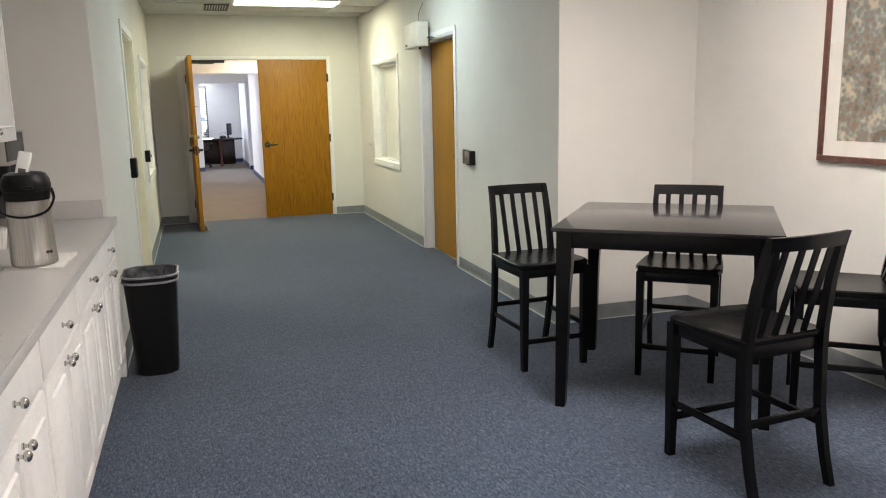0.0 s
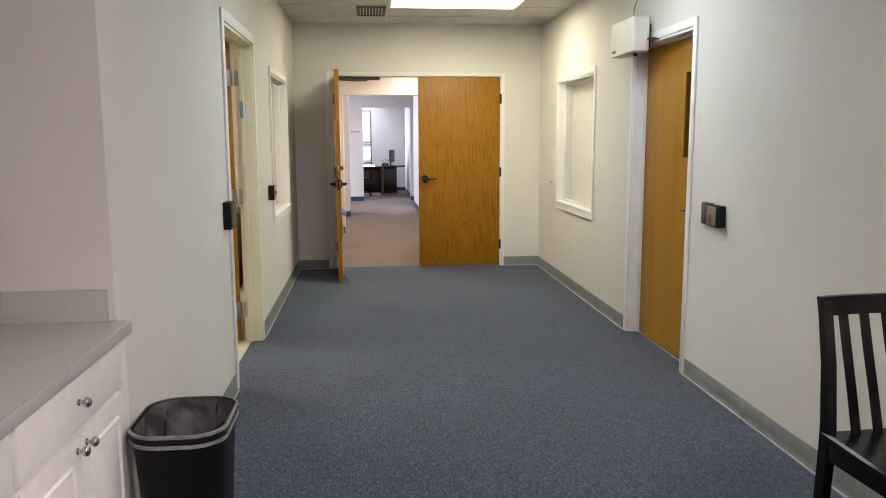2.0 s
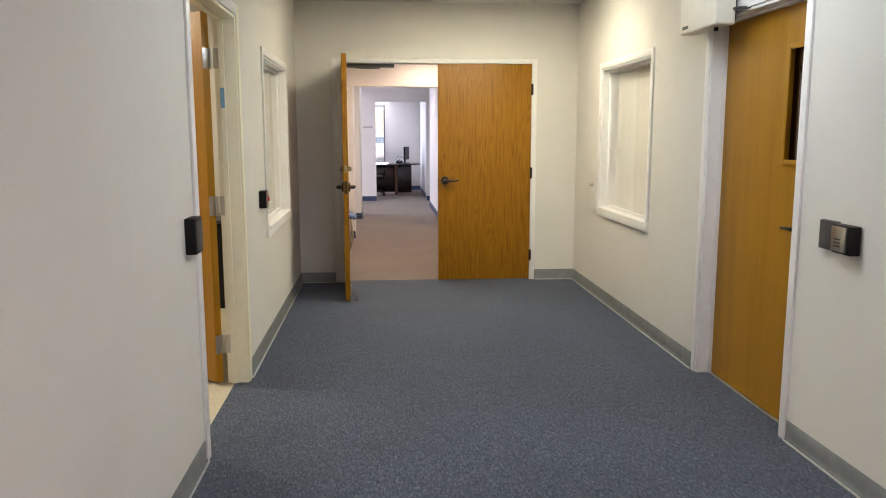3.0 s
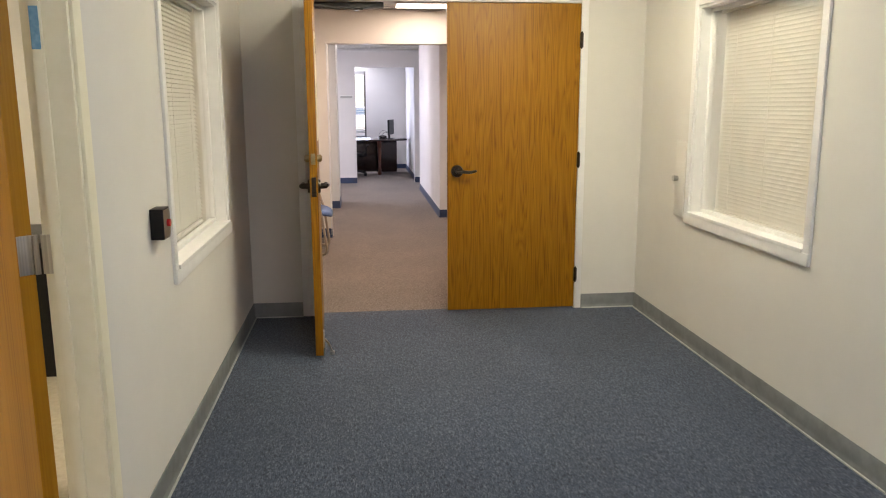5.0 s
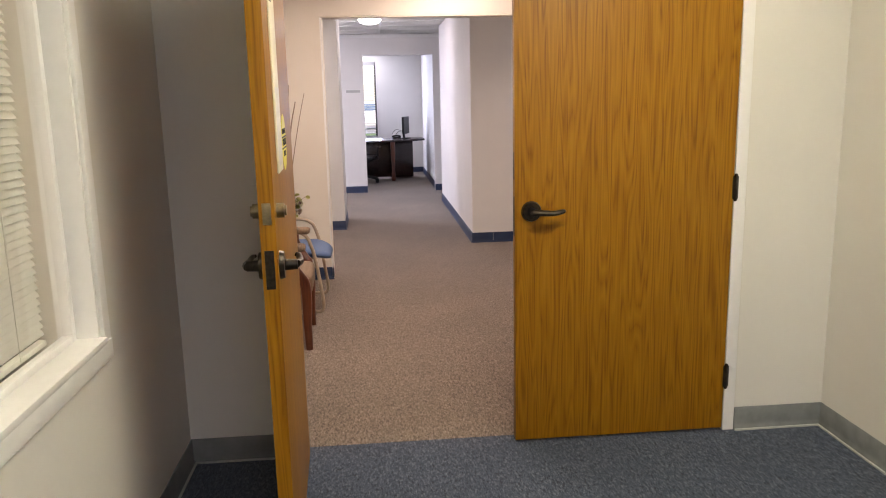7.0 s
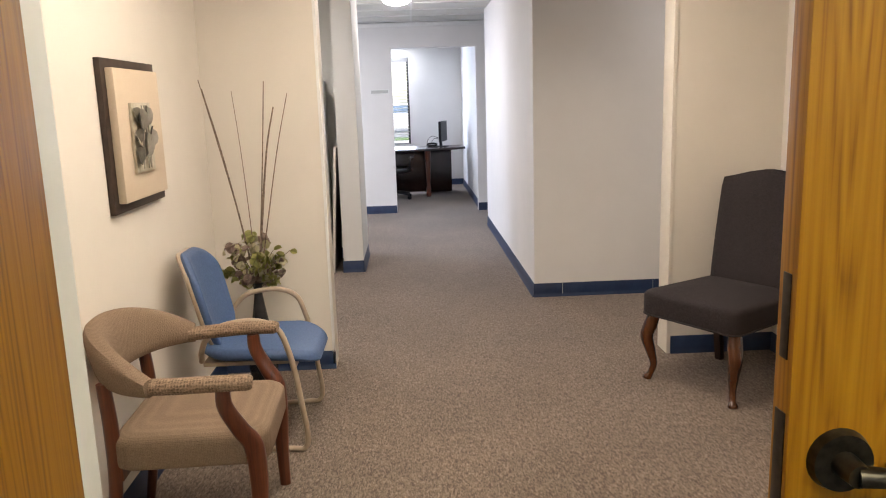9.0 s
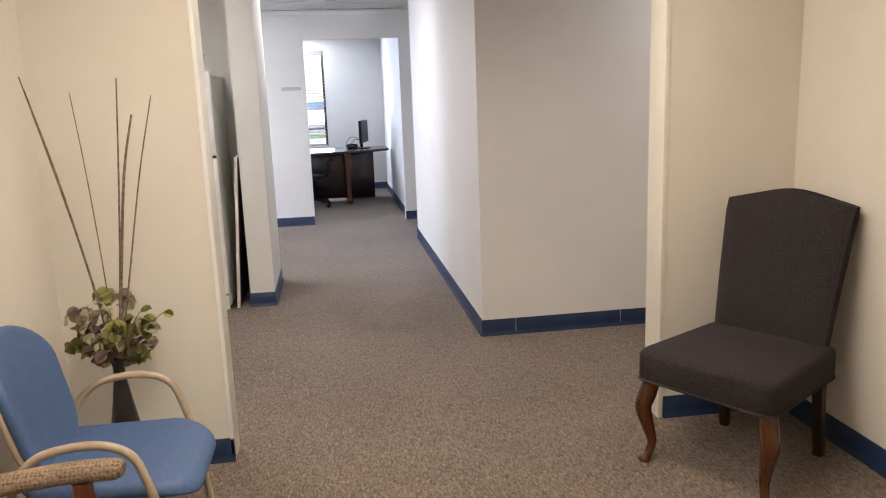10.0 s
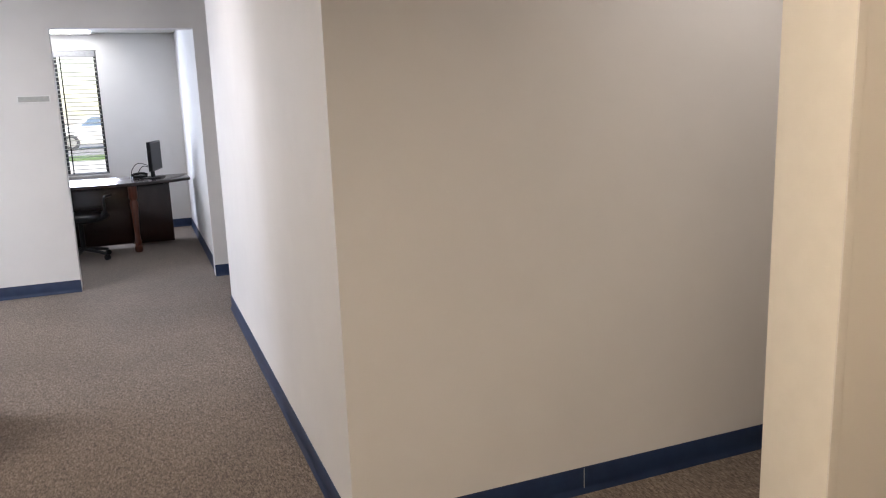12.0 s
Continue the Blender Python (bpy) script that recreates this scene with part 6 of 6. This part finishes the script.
for x in (-0.35, 0.34):
    part("leg", lathe(B(), [(0, 0), (0.03, 0), (0.042, 0.02), (0.042, 0.06), (0.03, 0.075), (0.038, 0.11), (0.03, 0.13), (0.026, 0.20), (0.034, 0.40), (0.042, 0.52), (0.03, 0.555), (0.044, 0.575), (0.044, 0.70), (0, 0.70)], 20, (x, -0.33, 0)), CHERRY, dk, "turned mahogany leg")
mo = thing("monitor", "black computer monitor on a stand with loose cables", "monitor", pose(1.11, 22.0, 0.738, 0, 0, 76))
part("screen_housing", bx(B(), -0.24, 0.24, -0.02, 0.02, 0.085, 0.40, 0.006), BLACK, mo)
part("screen", bx(B(), -0.225, 0.225, -0.0215, -0.02, 0.10, 0.385), SCREEN, mo)
part("neck", sweep(B(), [(0, 0.035, 0.0), (0, 0.04, 0.12), (0, 0.025, 0.22)], [0.025, 0.02, 0.03], 10), BLACK, mo)
part("foot", bx(B(), -0.12, 0.12, -0.07, 0.12, 0.0, 0.012, 0.004), BLACK, mo)
for pts in (((0.0, 0.03, 0.12), (-0.06, 0.16, 0.17), (-0.05, 0.24, 0.10), (-0.03, 0.26, 0.006)), ((0.02, 0.03, 0.10), (0.03, 0.14, 0.13), (0.0, 0.20, 0.05), (0.04, 0.23, 0.005))):
    part("cable", sweep(B(), curve_points(pts, 6), 0.004, 6), BLACK, mo)
tel = thing("desk_phone", "black desk phone lying on the desk", "telephone", pose(0.93, 22.1, 0.738, 0, 0, 15))
part("body", bx(B(), -0.08, 0.08, -0.06, 0.06, 0.0, 0.03, 0.008), BLACK, tel)
part("handset", sweep(B(), curve_points([(-0.085, -0.02, 0.035), (-0.04, -0.02, 0.05), (0.04, -0.02, 0.05), (0.085, -0.02, 0.035)], 4), 0.014, 8), BLACK, tel)
och = thing("office_chair", "black swivel office chair pushed up to the desk", "chair", pose(0.33, 21.45, 0, 0, 0, 160))
part("seat", cushion(B(), 0.46, 0.46, 0.07, 0.10, 0.40), BLACK, och)
part("column", cyl(B(), (0, 0, 0.10), (0, 0, 0.40), 0.025, n=14), BLACK, och)
for k in range(5):
    a = radians(72 * k + 20)
    lg = part("base_leg", sweep(B(), [(0, 0, 0.11), (0.15 * math.cos(a), 0.15 * math.sin(a), 0.09), (0.27 * math.cos(a), 0.27 * math.sin(a), 0.065)], [0.022, 0.018, 0.014], 8), BLACK, och)
    part("castor", cyl(B(), (0.27 * math.cos(a) - 0.015 * math.sin(a), 0.27 * math.sin(a) + 0.015 * math.cos(a), 0.028), (0.27 * math.cos(a) + 0.015 * math.sin(a), 0.27 * math.sin(a) - 0.015 * math.cos(a), 0.028), 0.028, n=14), BLACK, lg)
for s in (-1, 1):
    part("armrest", sweep(B(), curve_points([(s * 0.20, 0.02, 0.42), (s * 0.26, 0.02, 0.50), (s * 0.26, 0.0, 0.62), (s * 0.26, -0.16, 0.63)], 4), 0.015, 8), BLACK, och)

# office window with open blinds
wo = tagged(new("window_3"), "tall office window with open grey blinds", "window", kind="structure")
wo.location = OFFICE
wx0, wx1, wz0, wz1 = -0.30, 0.60, 0.715, 2.195
bm = B()
for a in ((wx0, wx0 + 0.035, wz0, wz1), (wx1 - 0.035, wx1, wz0, wz1), (wx0 + 0.035, wx1 - 0.035, wz0, wz0 + 0.035), (wx0 + 0.035, wx1 - 0.035, wz1 - 0.035, wz1), (0.135, 0.165, wz0 + 0.035, wz1 - 0.035)):
    bx(bm, a[0], a[1], OY + 0.07, OY + 0.12, a[2], a[3], 0.003)
part("window_frame", bm, GREYBLACK, wo)
part("pane", bx(B(), wx0 + 0.035, wx1 - 0.035, OY + 0.092, OY + 0.098, wz0 + 0.035, wz1 - 0.035), GLASS, wo).visible_shadow = False
part("window_sill", bx(B(), wx0 + 0.002, wx1 - 0.002, OY - 0.02, OY + 0.07, wz0 - 0.004, wz0 + 0.012, 0.004), TRIM, wo)
ob_ = thing("window_blind", "open grey horizontal blind in the office window", "window blind")
part("headrail", bx(B(), wx0 + 0.01, wx1 - 0.01, OY + 0.005, OY + 0.05, wz1 - 0.075, wz1 - 0.004, 0.004), SLAT_DARK, ob_)
me = mesh("slat", bx(B(), wx0 + 0.015, wx1 - 0.012, OY + 0.008, OY + 0.048, -0.0012, 0.0012), SLAT)
z = wz1 - 0.10
while z > wz0 + 0.05:
    s = new("slat", me)
    s.parent, s.matrix_basis = ob_, Matrix.Translation((0, OY + 0.028, z)) @ pose(0, 0, 0, -12, 0, 0) @ Matrix.Translation((0, -OY - 0.028, 0))
    z -= 0.05
part("bottom_rail", bx(B(), wx0 + 0.015, wx1 - 0.012, OY + 0.008, OY + 0.048, wz0 + 0.016, wz0 + 0.034, 0.003), SLAT_DARK, ob_)
for x in (wx0 + 0.12, wx0 + 0.5):
    part("ladder_tape", bx(B(), x, x + 0.014, OY + 0.005, OY + 0.0065, wz0 + 0.03, wz1 - 0.07), BLACK, ob_)

# hall window
wh = tagged(new("window_4"), "wide hall window with a white frame", "window", kind="structure")
wh.location = BEYOND
bm = B()
for a in ((17.7, 17.74, 0.75, 2.15), (19.46, 19.5, 0.75, 2.15), (17.74, 19.46, 0.75, 0.79), (17.74, 19.46, 2.11, 2.15)):
    bx(bm, -4.09, -4.04, *a, 0.003)
part("window_frame", bm, TRIM, wh)
part("pane", bx(B(), -4.067, -4.061, 17.74, 19.46, 0.79, 2.11), GLASS, wh).visible_shadow = False

ORIGIN[0] = HERE
# ---------------------------------------------------------------- outside
solid("ground", bx(B(), -300, 300, -300, 300, -0.45, -0.13), DRY, kind="structure")
solid("grass_verge", bx(B(), -60, 60, 41.6, 44.0, -0.128, -0.08), GRASS, kind="structure")
solid("pavement", bx(B(), -60, 60, 26.0, 41.0, -0.128, -0.09), CONCRETE, kind="structure")
solid("road", bx(B(), -60, 60, 44.5, 56.0, -0.128, -0.10), ASPHALT, kind="structure")


def parked_car(m):
    t = thing("parked_car", "white car parked on the road outside", "car", m)
    prof = [(-2.2, 0.35), (-2.25, 0.75), (-2.1, 0.95), (-1.2, 1.02), (-0.55, 1.45), (0.9, 1.48), (1.7, 1.05), (2.15, 0.98), (2.25, 0.6), (2.2, 0.35)]
    bm = B()
    loft(bm, [[(x * 0.98, y, 0.35 + (z - 0.35) * s) for x, z in prof] for y, s in ((-0.86, 0.96), (-0.80, 1.0), (0.80, 1.0), (0.86, 0.96))])
    part("body", bm, CARPAINT, t)
    for y in (-0.863, 0.863):
        bm = B()
        loft(bm, [[(-0.95, y, 1.0), (1.35, y, 1.0), (0.85, y, 1.36), (-0.5, y, 1.36)], [(-0.95, y * 1.006, 1.0), (1.35, y * 1.006, 1.0), (0.85, y * 1.006, 1.36), (-0.5, y * 1.006, 1.36)]])
        part("side_window", bm, CARGLASS, t)
    for x in (-1.35, 1.4):
        for y in (-0.78, 0.78):
            w = part("wheel", cyl(B(), (x, y - 0.11, 0.33), (x, y + 0.11, 0.33), 0.33, n=24), RUBBER, t)
            part("rim", cyl(B(), (x, y - 0.115, 0.33), (x, y + 0.115, 0.33), 0.2, n=20), STEEL, w)


parked_car(pose(-0.4, 50.0, -0.10, 0, 0, 4))
